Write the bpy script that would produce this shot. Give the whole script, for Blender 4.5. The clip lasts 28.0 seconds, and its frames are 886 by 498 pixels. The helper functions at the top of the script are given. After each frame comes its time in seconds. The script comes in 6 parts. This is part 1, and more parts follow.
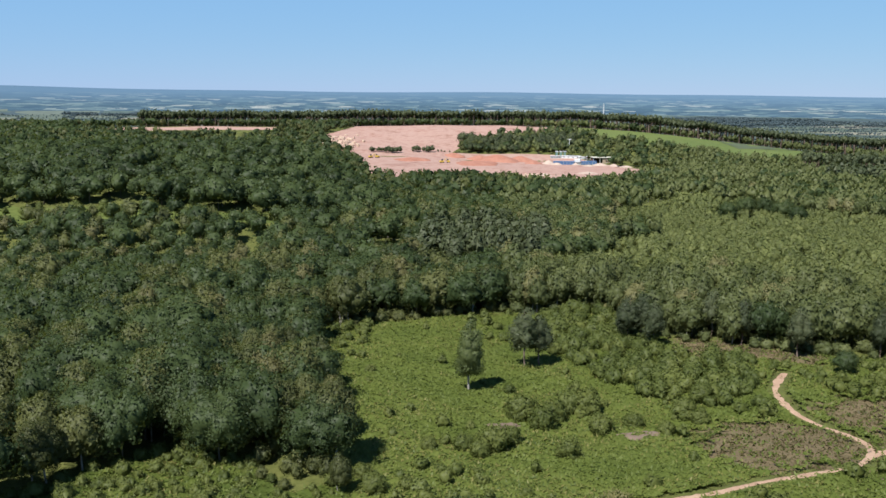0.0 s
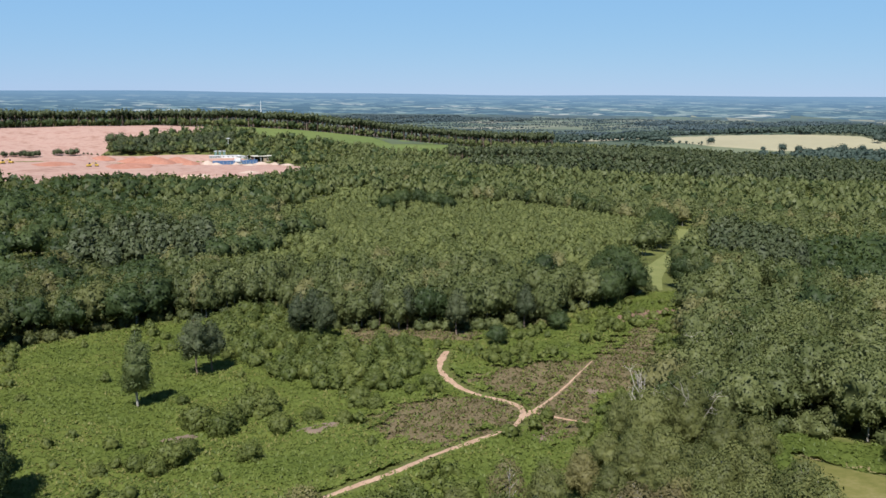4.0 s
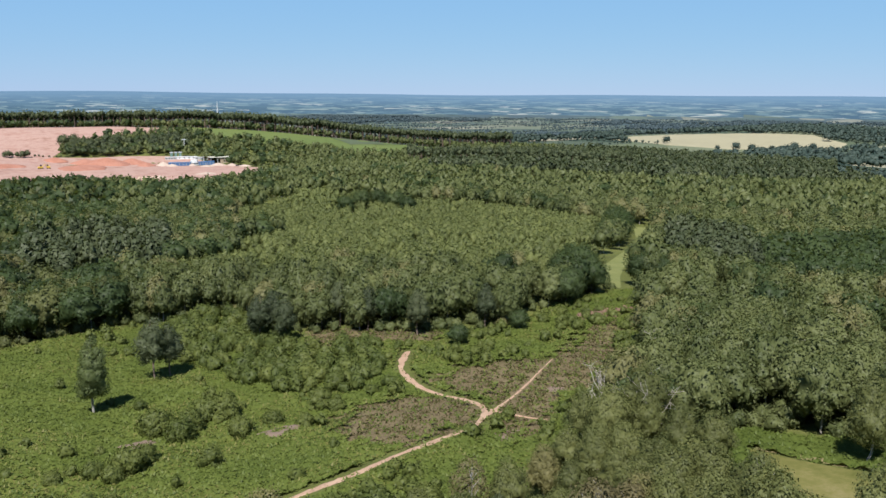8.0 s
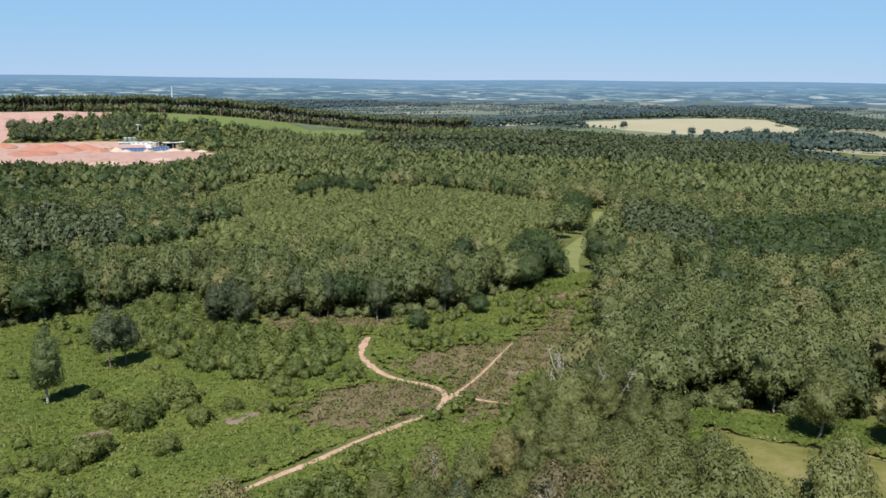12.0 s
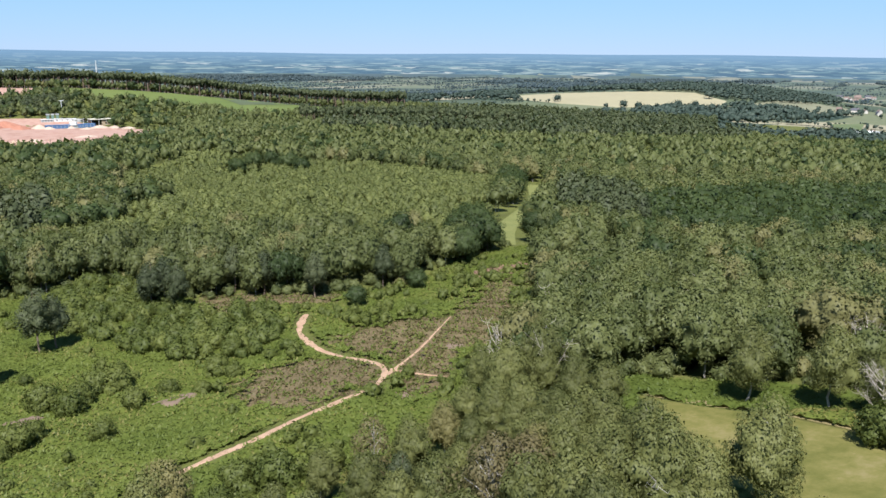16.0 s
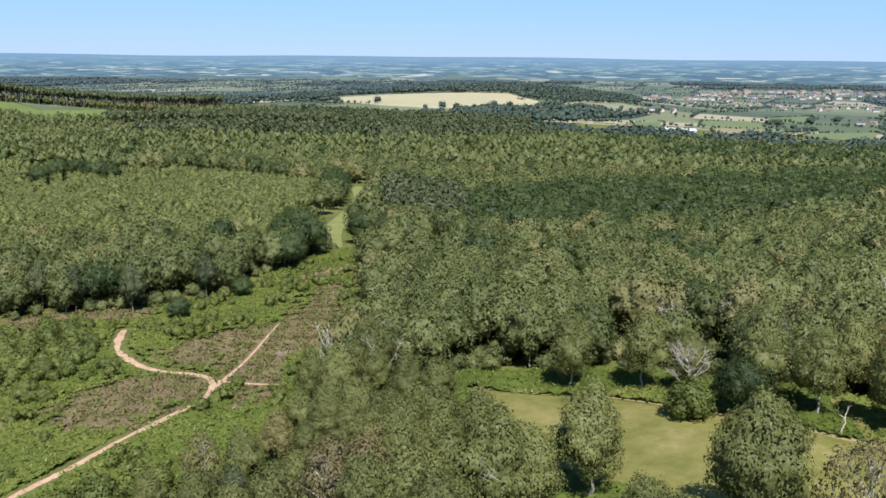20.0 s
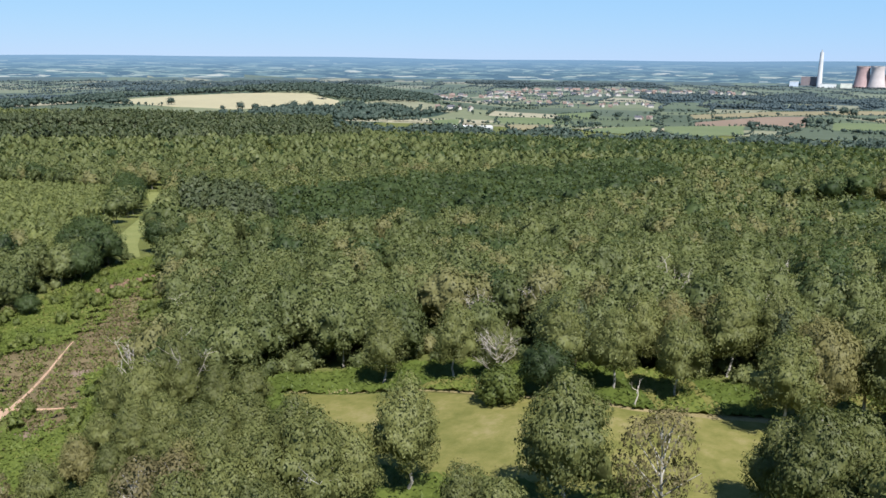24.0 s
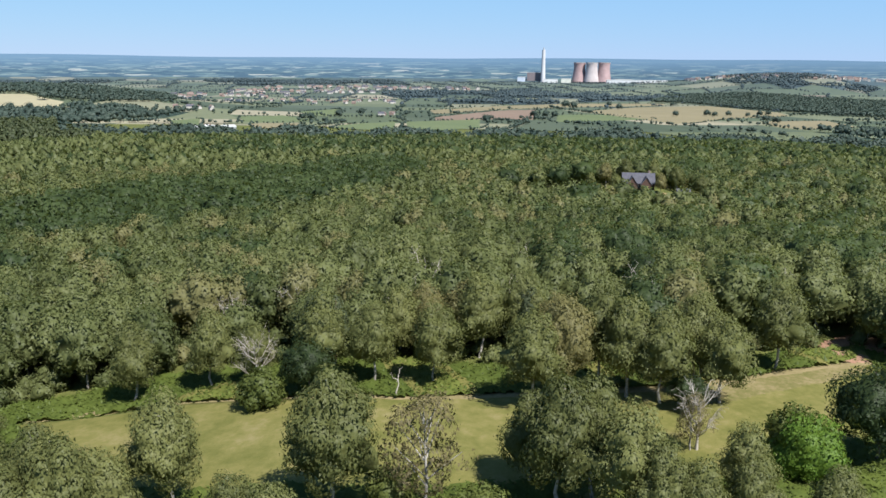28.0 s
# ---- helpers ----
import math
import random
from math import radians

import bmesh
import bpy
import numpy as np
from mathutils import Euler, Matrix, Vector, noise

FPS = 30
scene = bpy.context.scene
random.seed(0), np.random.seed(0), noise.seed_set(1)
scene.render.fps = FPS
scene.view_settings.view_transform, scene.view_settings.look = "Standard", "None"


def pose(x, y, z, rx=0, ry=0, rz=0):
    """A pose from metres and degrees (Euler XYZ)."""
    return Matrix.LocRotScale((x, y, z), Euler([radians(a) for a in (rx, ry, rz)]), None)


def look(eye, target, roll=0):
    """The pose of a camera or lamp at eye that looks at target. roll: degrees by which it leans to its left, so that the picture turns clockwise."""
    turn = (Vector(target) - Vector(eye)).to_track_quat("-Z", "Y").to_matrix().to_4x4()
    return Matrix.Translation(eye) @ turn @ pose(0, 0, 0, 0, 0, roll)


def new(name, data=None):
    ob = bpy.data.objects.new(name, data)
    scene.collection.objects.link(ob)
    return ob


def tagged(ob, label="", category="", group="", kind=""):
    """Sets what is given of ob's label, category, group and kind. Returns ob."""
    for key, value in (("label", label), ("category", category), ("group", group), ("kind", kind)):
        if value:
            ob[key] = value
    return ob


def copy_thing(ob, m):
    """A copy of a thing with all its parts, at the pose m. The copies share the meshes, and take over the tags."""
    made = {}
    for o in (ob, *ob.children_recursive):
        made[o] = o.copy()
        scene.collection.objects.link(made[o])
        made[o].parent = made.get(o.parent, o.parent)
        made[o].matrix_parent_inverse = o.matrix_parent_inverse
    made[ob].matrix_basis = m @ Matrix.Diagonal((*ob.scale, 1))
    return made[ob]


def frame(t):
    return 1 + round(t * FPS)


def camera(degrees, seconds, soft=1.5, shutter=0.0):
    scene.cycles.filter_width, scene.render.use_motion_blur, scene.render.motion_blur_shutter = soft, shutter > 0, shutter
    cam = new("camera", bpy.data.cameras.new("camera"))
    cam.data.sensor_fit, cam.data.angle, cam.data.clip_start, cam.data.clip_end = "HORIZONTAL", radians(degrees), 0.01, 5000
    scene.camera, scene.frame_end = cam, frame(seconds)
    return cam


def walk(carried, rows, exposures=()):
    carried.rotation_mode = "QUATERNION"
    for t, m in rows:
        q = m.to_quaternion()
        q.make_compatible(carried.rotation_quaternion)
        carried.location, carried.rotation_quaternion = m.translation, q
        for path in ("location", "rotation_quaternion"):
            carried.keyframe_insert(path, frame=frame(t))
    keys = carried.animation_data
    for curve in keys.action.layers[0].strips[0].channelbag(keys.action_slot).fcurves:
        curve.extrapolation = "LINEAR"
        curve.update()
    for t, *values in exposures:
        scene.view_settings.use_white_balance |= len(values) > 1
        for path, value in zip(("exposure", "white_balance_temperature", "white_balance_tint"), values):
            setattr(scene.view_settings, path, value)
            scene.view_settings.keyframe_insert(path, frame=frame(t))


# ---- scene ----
cam = camera(54.76, 28.0, 1.55)
EYE_H = 50.0

# the drone hovers and turns: seconds, yaw, pitch, roll
TURNS = (
    (0.0, -0.34, -10.35, -0.52), (0.5, -3.33, -10.37, -0.55), (1.0, -6.58, -10.37, -0.54), (1.5, -9.78, -10.37, -0.49),
    (2.0, -12.77, -10.37, -0.46), (2.5, -16.01, -10.32, -0.45), (3.0, -18.67, -10.28, -0.44), (3.5, -21.70, -10.24, -0.46),
    (5.5, -23.53, -10.28, -0.51), (6.5, -24.25, -10.28, -0.47), (7.0, -24.65, -10.26, -0.41), (8.0, -25.45, -10.24, -0.39),
    (9.0, -26.23, -10.22, -0.40), (10.0, -26.93, -10.14, -0.44), (10.5, -27.27, -10.36, -0.47), (11.0, -27.58, -10.60, -0.50),
    (11.5, -27.89, -10.87, -0.53), (12.0, -28.17, -11.20, -0.53), (12.5, -28.45, -11.53, -0.50), (14.5, -29.44, -12.83, -0.39),
    (15.0, -29.53, -12.90, -0.39), (15.5, -30.24, -12.88, -0.40), (16.0, -32.49, -12.85, -0.43), (16.5, -34.35, -12.81, -0.46),
    (17.0, -35.87, -12.76, -0.48), (18.0, -38.79, -12.67, -0.52), (19.0, -41.52, -12.61, -0.54), (20.0, -44.31, -12.63, -0.53),
    (21.0, -47.32, -12.66, -0.54), (21.5, -48.89, -12.65, -0.55), (23.5, -55.63, -12.53, -0.54), (24.0, -57.43, -12.54, -0.53),
    (25.0, -61.10, -12.58, -0.54), (26.0, -65.00, -12.60, -0.59), (27.0, -69.36, -12.60, -0.58), (27.5, -71.78, -12.58, -0.54),
    (28.0, -74.25, -12.57, -0.48))
walk(cam, [(t, pose(0, 0, EYE_H, 90 + p, r, y)) for t, y, p, r in TURNS], exposures=((0.0, 0.7), (9.0, 0.7), (12.0, 0.75), (15.0, 0.97), (22.0, 0.97), (28.0, 0.9)))

# ---- light: a clear June midday, the sun high behind the first view ----
SUN_BEARING, SUN_UP = 216.0, 54.0
world = bpy.data.worlds.new("sky")
scene.world = world
world.use_nodes = True
sky = world.node_tree.nodes.new("ShaderNodeTexSky")
sky.sky_type, sky.sun_disc = "NISHITA", False
sky.sun_elevation, sky.sun_rotation = radians(SUN_UP), radians(SUN_BEARING)
sky.altitude, sky.air_density, sky.dust_density, sky.ozone_density = 200, 1.0, 0.0, 6.0
pale = world.node_tree.nodes.new("ShaderNodeVectorMath")
pale.operation = "MULTIPLY_ADD"
pale.inputs[1].default_value = (0.31, 0.26, 0.06)
world.node_tree.links.new(sky.outputs["Color"], pale.inputs[0])
way, up = world.node_tree.nodes.new("ShaderNodeTexCoord"), world.node_tree.nodes.new("ShaderNodeSeparateXYZ")
deep = world.node_tree.nodes.new("ShaderNodeValToRGB")
deep.color_ramp.elements[0].position, deep.color_ramp.elements[0].color = 0.3, (1.65 / 8, 3.7 / 8, 7.7 / 8, 1)
deep.color_ramp.elements[1].position, deep.color_ramp.elements[1].color = 0.75, (0.35 / 8, 0.95 / 8, 2.6 / 8, 1)
haze = world.node_tree.nodes.new("ShaderNodeVectorMath")
haze.operation, haze.inputs[1].default_value = "MULTIPLY", (8.0, 8.0, 8.0)
world.node_tree.links.new(way.outputs["Generated"], up.inputs[0])
world.node_tree.links.new(up.outputs[2], deep.inputs["Fac"])
world.node_tree.links.new(deep.outputs["Color"], haze.inputs[0])
world.node_tree.links.new(haze.outputs[0], pale.inputs[2])
world.node_tree.links.new(pale.outputs[0], world.node_tree.nodes["Background"].inputs["Color"])
world.node_tree.nodes["Background"].inputs["Strength"].default_value = 0.063
sun = new("sun", bpy.data.lights.new("sun", "SUN"))
sun.data.energy, sun.data.angle, sun.data.color = 5.0, radians(0.53), (1.0, 0.985, 0.945)
sb, se = radians(SUN_BEARING), radians(SUN_UP)
sun.matrix_world = look((500 * math.sin(sb) * math.cos(se), 500 * math.cos(sb) * math.cos(se), 500 * math.sin(se)), (0, 0, 0))


# ---- materials ----
def tree_of(name):
    m = bpy.data.materials.new(name)
    m.use_nodes = True
    nt = m.node_tree
    nt.nodes.clear()
    return m, nt


def node(nt, kind, **values):
    n = nt.nodes.new(kind)
    for key, value in values.items():
        n.inputs[key].default_value = value
    return n


def ramp(nt, fac, stops):
    n = nt.nodes.new("ShaderNodeValToRGB")
    e = n.color_ramp.elements
    while len(e) < len(stops):
        e.new(0.5)
    for s, (at, c) in zip(e, stops):
        s.position, s.color = at, (*c, 1)
    nt.links.new(fac, n.inputs["Fac"])
    return n.outputs["Color"]


def noise_of(nt, vector, scale, detail=4.0, rough=0.6):
    n = node(nt, "ShaderNodeTexNoise", Scale=scale, Detail=detail, Roughness=rough)
    nt.links.new(vector, n.inputs["Vector"])
    return n.outputs["Fac"]


def mixed(nt, fac, a, b, how="MIX"):
    n = nt.nodes.new("ShaderNodeMix")
    n.data_type, n.blend_type = "RGBA", how
    for sock, v in ((n.inputs[0], fac), (n.inputs[6], a), (n.inputs[7], b)):
        if isinstance(v, (int, float)):
            sock.default_value = v
        elif isinstance(v, tuple):
            sock.default_value = (*v, 1)
        else:
            nt.links.new(v, sock)
    return n.outputs[2]


def maths(nt, how, a, b=0.0):
    n = nt.nodes.new("ShaderNodeMath")
    n.operation = how
    for sock, v in ((n.inputs[0], a), (n.inputs[1], b)):
        if isinstance(v, (int, float)):
            sock.default_value = v
        else:
            nt.links.new(v, sock)
    return n.outputs[0]


def finish(nt, colour, rough=0.9, bump=None, height_m=0.05, spec=0.2, metal=0.0):
    out, bsdf = nt.nodes.new("ShaderNodeOutputMaterial"), nt.nodes.new("ShaderNodeBsdfPrincipled")
    bsdf.inputs["Roughness"].default_value, bsdf.inputs["Specular IOR Level"].default_value = rough, spec
    bsdf.inputs["Metallic"].default_value = metal
    if isinstance(colour, tuple):
        bsdf.inputs["Base Color"].default_value = (*colour, 1)
    else:
        nt.links.new(colour, bsdf.inputs["Base Color"])
    if bump is not None:
        b = node(nt, "ShaderNodeBump", Strength=0.8, Distance=height_m)
        nt.links.new(bump, b.inputs["Height"])
        nt.links.new(b.outputs["Normal"], bsdf.inputs["Normal"])
    nt.links.new(bsdf.outputs["BSDF"], out.inputs["Surface"])


def surface(name, stops, big, small, rough=0.9, bump=0.05, spec=0.15, share=0.5):
    """A natural surface: two scales of noise (metres) drive a colour ramp and a relief."""
    m, nt = tree_of(name)
    p = nt.nodes.new("ShaderNodeNewGeometry").outputs["Position"]
    a, b = noise_of(nt, p, 1.0 / big, 3.0), noise_of(nt, p, 1.0 / small, 5.0, 0.7)
    f = maths(nt, "ADD", maths(nt, "MULTIPLY", a, 1 - share), maths(nt, "MULTIPLY", b, share))
    finish(nt, ramp(nt, f, stops), rough, b, bump, spec)
    return m


INNER = {}


def leafy(name, dark, mid, light, through_light=0.36, patch=6.0, odd=None, leaf=0.32, hang=0.6, gaps=0.0):
    """Foliage: each tree has its own tone, sprays and leaves vary and stand out, light shines through them."""
    m, nt = tree_of(name)
    geo, info, tint = nt.nodes.new("ShaderNodeNewGeometry"), nt.nodes.new("ShaderNodeObjectInfo"), nt.nodes.new("ShaderNodeAttribute")
    tint.attribute_name = "tint"
    tone = maths(nt, "FRACT", maths(nt, "ADD", info.outputs["Random"], tint.outputs["Fac"]))
    patchy = noise_of(nt, geo.outputs["Position"], 1.0 / patch, 2.0)
    mp = node(nt, "ShaderNodeMapping", Scale=(1.0, 1.0, hang))
    nt.links.new(geo.outputs["Position"], mp.inputs["Vector"])
    fine = noise_of(nt, mp.outputs[0], 1.0 / leaf, 4.0, 0.75)
    spray = maths(nt, "MULTIPLY", geo.outputs["Random Per Island"], 0.12)
    f = maths(nt, "ADD", maths(nt, "ADD", maths(nt, "ADD", maths(nt, "MULTIPLY", tone, 0.42), 0.08), spray), maths(nt, "MULTIPLY", maths(nt, "SUBTRACT", patchy, 0.47), 0.35))
    f = maths(nt, "ADD", f, maths(nt, "MULTIPLY", maths(nt, "SUBTRACT", fine, 0.43), 0.75))
    deep = tuple(v * 0.5 for v in dark)
    c = ramp(nt, f, [(0.0, deep), (0.16, dark), (0.5, mid), (0.95, light)])
    if odd:
        c = mixed(nt, maths(nt, "MULTIPLY", maths(nt, "GREATER_THAN", tone, 0.93), 0.6), c, odd)
    d, t = nt.nodes.new("ShaderNodeBsdfDiffuse"), nt.nodes.new("ShaderNodeBsdfTranslucent")
    g = node(nt, "ShaderNodeBsdfGlossy", Roughness=0.55)
    nt.links.new(c, d.inputs["Color"])
    nt.links.new(mixed(nt, 0.4, c, (0.18, 0.21, 0.03)), t.inputs["Color"])
    s1, s2 = node(nt, "ShaderNodeMixShader", Fac=through_light), node(nt, "ShaderNodeMixShader", Fac=0.014)
    nt.links.new(d.outputs[0], s1.inputs[1])
    nt.links.new(t.outputs[0], s1.inputs[2])
    nt.links.new(s1.outputs[0], s2.inputs[1])
    nt.links.new(g.outputs[0], s2.inputs[2])
    last = s2.outputs[0]
    ragged = noise_of(nt, mp.outputs[0], 1.0 / (leaf * 0.45), 2.0, 0.6)
    bump = node(nt, "ShaderNodeBump", Strength=0.6, Distance=0.045)
    nt.links.new(ragged, bump.inputs["Height"])
    for lobe in (d, t, g):
        nt.links.new(bump.outputs[0], lobe.inputs["Normal"])
    if gaps:
        INNER[name] = leafy(name + "_inner", dark, mid, light, through_light, patch, odd, leaf, hang)
        hole, clear_bsdf = node(nt, "ShaderNodeMixShader"), nt.nodes.new("ShaderNodeBsdfTransparent")
        nt.links.new(maths(nt, "LESS_THAN", ragged, gaps), hole.inputs[0])
        nt.links.new(last, hole.inputs[1])
        nt.links.new(clear_bsdf.outputs[0], hole.inputs[2])
        last = hole.outputs[0]
    nt.links.new(last, nt.nodes.new("ShaderNodeOutputMaterial").inputs["Surface"])
    return m


def plain_paint(name, colour, rough=0.7, spec=0.3, metal=0.0, wear=0.25, size=1.5):
    m, nt = tree_of(name)
    p = nt.nodes.new("ShaderNodeNewGeometry").outputs["Position"]
    n = noise_of(nt, p, 1.0 / size, 5.0, 0.65)
    dirty = tuple(v * (1 - wear) for v in colour)
    finish(nt, ramp(nt, n, [(0.3, dirty), (0.65, colour)]), rough, n, 0.01, spec, metal)
    return m


LEAF_BIRCH = leafy("birch_leaves", (0.078, 0.088, 0.03), (0.136, 0.146, 0.05), (0.194, 0.196, 0.071), odd=(0.18, 0.15, 0.066), hang=0.45, gaps=0.38)
# less red than the near birch leaves: distance haze put into the colour
LEAF_BIRCH_HAZED = leafy("hazed_birch_wood_leaves", (0.066, 0.082, 0.029), (0.118, 0.134, 0.05), (0.17, 0.178, 0.069), odd=(0.17, 0.15, 0.066), hang=0.45, patch=14.0)
# birch foliage in a darker tone, for the wood left of the glade
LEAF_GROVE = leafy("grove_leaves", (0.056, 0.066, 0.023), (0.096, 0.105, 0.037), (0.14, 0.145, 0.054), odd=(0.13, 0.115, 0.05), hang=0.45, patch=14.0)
LEAF_DRY = leafy("thin_birch_leaves", (0.10, 0.088, 0.04), (0.145, 0.12, 0.058), (0.185, 0.15, 0.08), hang=0.45, gaps=0.38)
LEAF_YOUNG = leafy("young_birch_leaves", (0.094, 0.112, 0.038), (0.15, 0.168, 0.056), (0.205, 0.22, 0.078), patch=25.0)
LEAF_OAK = leafy("oak_leaves", (0.028, 0.044, 0.016), (0.05, 0.073, 0.026), (0.083, 0.107, 0.039), patch=18.0, leaf=0.4, gaps=0.38)
LEAF_PINE = leafy("pine_needles", (0.036, 0.048, 0.024), (0.066, 0.08, 0.039), (0.105, 0.115, 0.056), 0.25, leaf=0.45, gaps=0.38)
LEAF_SCRUB = leafy("scrub_leaves", (0.064, 0.084, 0.021), (0.112, 0.132, 0.035), (0.162, 0.176, 0.05), patch=4.0)
LEAF_BRACKEN = leafy("bracken_fronds", (0.058, 0.082, 0.017), (0.1, 0.126, 0.027), (0.165, 0.176, 0.046), 0.25, patch=7.0, odd=(0.19, 0.1615, 0.057), leaf=0.5, hang=1.0)
# far foliage: blue air haze mixed into the leaf colours, stronger in the second
LEAF_HAZE = leafy("distant_hazed_leaves", (0.028, 0.045, 0.038), (0.043, 0.062, 0.051), (0.064, 0.084, 0.064), 0.1, patch=60.0, leaf=1.0)
LEAF_DEEP_HAZE = leafy("remote_hazed_leaves", (0.044, 0.066, 0.077), (0.057, 0.08, 0.088), (0.073, 0.096, 0.1), 0.1, patch=60.0, leaf=1.5)
BARK_BIRCH = surface("birch_bark", [(0.35, (0.09, 0.075, 0.06)), (0.5, (0.28, 0.26, 0.23)), (0.7, (0.42, 0.4, 0.36))], 1.2, 0.15, 0.8, 0.01)
BARK_DARK = surface("dark_bark", [(0.3, (0.05, 0.04, 0.03)), (0.55, (0.11, 0.09, 0.07)), (0.8, (0.2, 0.17, 0.14))], 1.0, 0.12, 0.9, 0.02)
BARK_PINE = surface("pine_bark", [(0.3, (0.10, 0.07, 0.055)), (0.6, (0.2, 0.15, 0.12)), (0.8, (0.3, 0.24, 0.2))], 2.0, 0.2, 0.9, 0.02)
DEADWOOD = surface("bleached_wood", [(0.3, (0.22, 0.19, 0.16)), (0.55, (0.4, 0.36, 0.31)), (0.8, (0.55, 0.5, 0.45))], 1.0, 0.1, 0.85, 0.01)
SOIL = surface("woodland_floor", [(0.3, (0.05, 0.05, 0.018)), (0.5, (0.085, 0.095, 0.025)), (0.62, (0.115, 0.12, 0.035)), (0.8, (0.14, 0.115, 0.06))], 14.0, 1.1, 0.95, 0.3)
HEATH = surface("heather", [(0.32, (0.07, 0.058, 0.026)), (0.45, (0.108, 0.083, 0.043)), (0.54, (0.142, 0.105, 0.06)), (0.64, (0.11, 0.112, 0.038))], 8.0, 0.7, 0.95, 0.2, share=0.6)
SAND = surface("sandy_path", [(0.3, (0.24, 0.145, 0.095)), (0.55, (0.37, 0.245, 0.17)), (0.75, (0.46, 0.32, 0.235))], 3.0, 0.3, 0.95, 0.04)
LAWN = surface("mown_grass", [(0.36, (0.088, 0.092, 0.022)), (0.46, (0.118, 0.114, 0.032)), (0.54, (0.148, 0.135, 0.043)), (0.64, (0.195, 0.165, 0.072))], 9.0, 1.6, 0.95, 0.08, share=0.42)
DRY = surface("dry_grass", [(0.3, (0.14, 0.12, 0.05)), (0.5, (0.2, 0.16, 0.08)), (0.75, (0.26, 0.205, 0.115))], 4.0, 0.4, 0.95, 0.05)
RIDE = surface("grass_ride", [(0.3, (0.11, 0.125, 0.04)), (0.6, (0.16, 0.168, 0.06)), (0.8, (0.205, 0.2, 0.08))], 9.0, 1.0, 0.95, 0.05)
MEADOW_GRASS = surface("meadow_grass", [(0.3, (0.06, 0.08, 0.02)), (0.55, (0.088, 0.11, 0.028)), (0.8, (0.125, 0.135, 0.04))], 24.0, 3.0, 0.95, 0.2)
RED_SAND = surface("red_sand", [(0.3, (0.2, 0.11, 0.07)), (0.55, (0.28, 0.165, 0.11)), (0.8, (0.35, 0.22, 0.15))], 4.0, 0.5, 0.95, 0.1)
SLOPE = surface("sloping_grass", [(0.3, (0.075, 0.105, 0.03)), (0.6, (0.11, 0.135, 0.04)), (0.8, (0.15, 0.16, 0.055))], 70.0, 9.0, 0.95, 0.1)
QUARRY = surface("red_gravel", [(0.33, (0.21, 0.112, 0.086)), (0.43, (0.295, 0.178, 0.142)), (0.5, (0.35, 0.228, 0.188)), (0.58, (0.305, 0.182, 0.146)), (0.68, (0.24, 0.13, 0.1))], 38.0, 9.0, 0.95, 0.5, share=0.5)
WHEAT = surface("ripening_barley", [(0.3, (0.24, 0.215, 0.14)), (0.6, (0.29, 0.26, 0.17)), (0.8, (0.32, 0.29, 0.195))], 160.0, 14.0, 0.95, 0.1)


def farmland(name, blue, dark_wood):
    """Small hedged fields of pasture, corn and woodland on the plain."""
    m, nt = tree_of(name)
    p = nt.nodes.new("ShaderNodeNewGeometry").outputs["Position"]
    warp = node(nt, "ShaderNodeTexNoise", Scale=1 / 350.0, Detail=2.0)
    nt.links.new(p, warp.inputs["Vector"])
    bent = nt.nodes.new("ShaderNodeVectorMath")
    bent.operation = "MULTIPLY_ADD"
    nt.links.new(warp.outputs["Color"], bent.inputs[0])
    bent.inputs[1].default_value = (90, 90, 0)
    nt.links.new(p, bent.inputs[2])
    cells, edge = (node(nt, "ShaderNodeTexVoronoi", Scale=1 / 165.0) for _ in range(2))
    edge.feature = "DISTANCE_TO_EDGE"
    for v in (cells, edge):
        nt.links.new(bent.outputs[0], v.inputs["Vector"])
    sep = nt.nodes.new("ShaderNodeSeparateColor")
    nt.links.new(cells.outputs["Color"], sep.inputs["Color"])
    crop = nt.nodes.new("ShaderNodeValToRGB")
    crop.color_ramp.interpolation = "CONSTANT"
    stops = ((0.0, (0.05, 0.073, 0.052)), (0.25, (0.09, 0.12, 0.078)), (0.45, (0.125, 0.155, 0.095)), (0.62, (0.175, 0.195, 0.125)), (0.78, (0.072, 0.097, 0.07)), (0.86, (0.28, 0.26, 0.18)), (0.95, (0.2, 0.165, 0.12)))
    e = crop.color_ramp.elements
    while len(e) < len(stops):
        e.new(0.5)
    # air haze mixed into each field colour, by the share in blue
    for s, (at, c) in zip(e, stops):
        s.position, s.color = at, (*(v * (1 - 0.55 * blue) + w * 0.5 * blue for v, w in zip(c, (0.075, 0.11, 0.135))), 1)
    nt.links.new(sep.outputs[0], crop.inputs["Fac"])
    grain = noise_of(nt, p, 1 / 40.0, 5.0)
    c = mixed(nt, 0.35, crop.outputs["Color"], ramp(nt, grain, [(0.35, (0.3, 0.3, 0.3)), (0.65, (0.9, 0.9, 0.9))]), "MULTIPLY")
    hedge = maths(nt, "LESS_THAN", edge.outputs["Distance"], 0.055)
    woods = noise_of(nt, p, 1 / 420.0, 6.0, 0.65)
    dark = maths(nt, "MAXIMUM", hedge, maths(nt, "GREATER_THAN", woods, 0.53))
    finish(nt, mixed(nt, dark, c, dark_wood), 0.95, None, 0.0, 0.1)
    return m


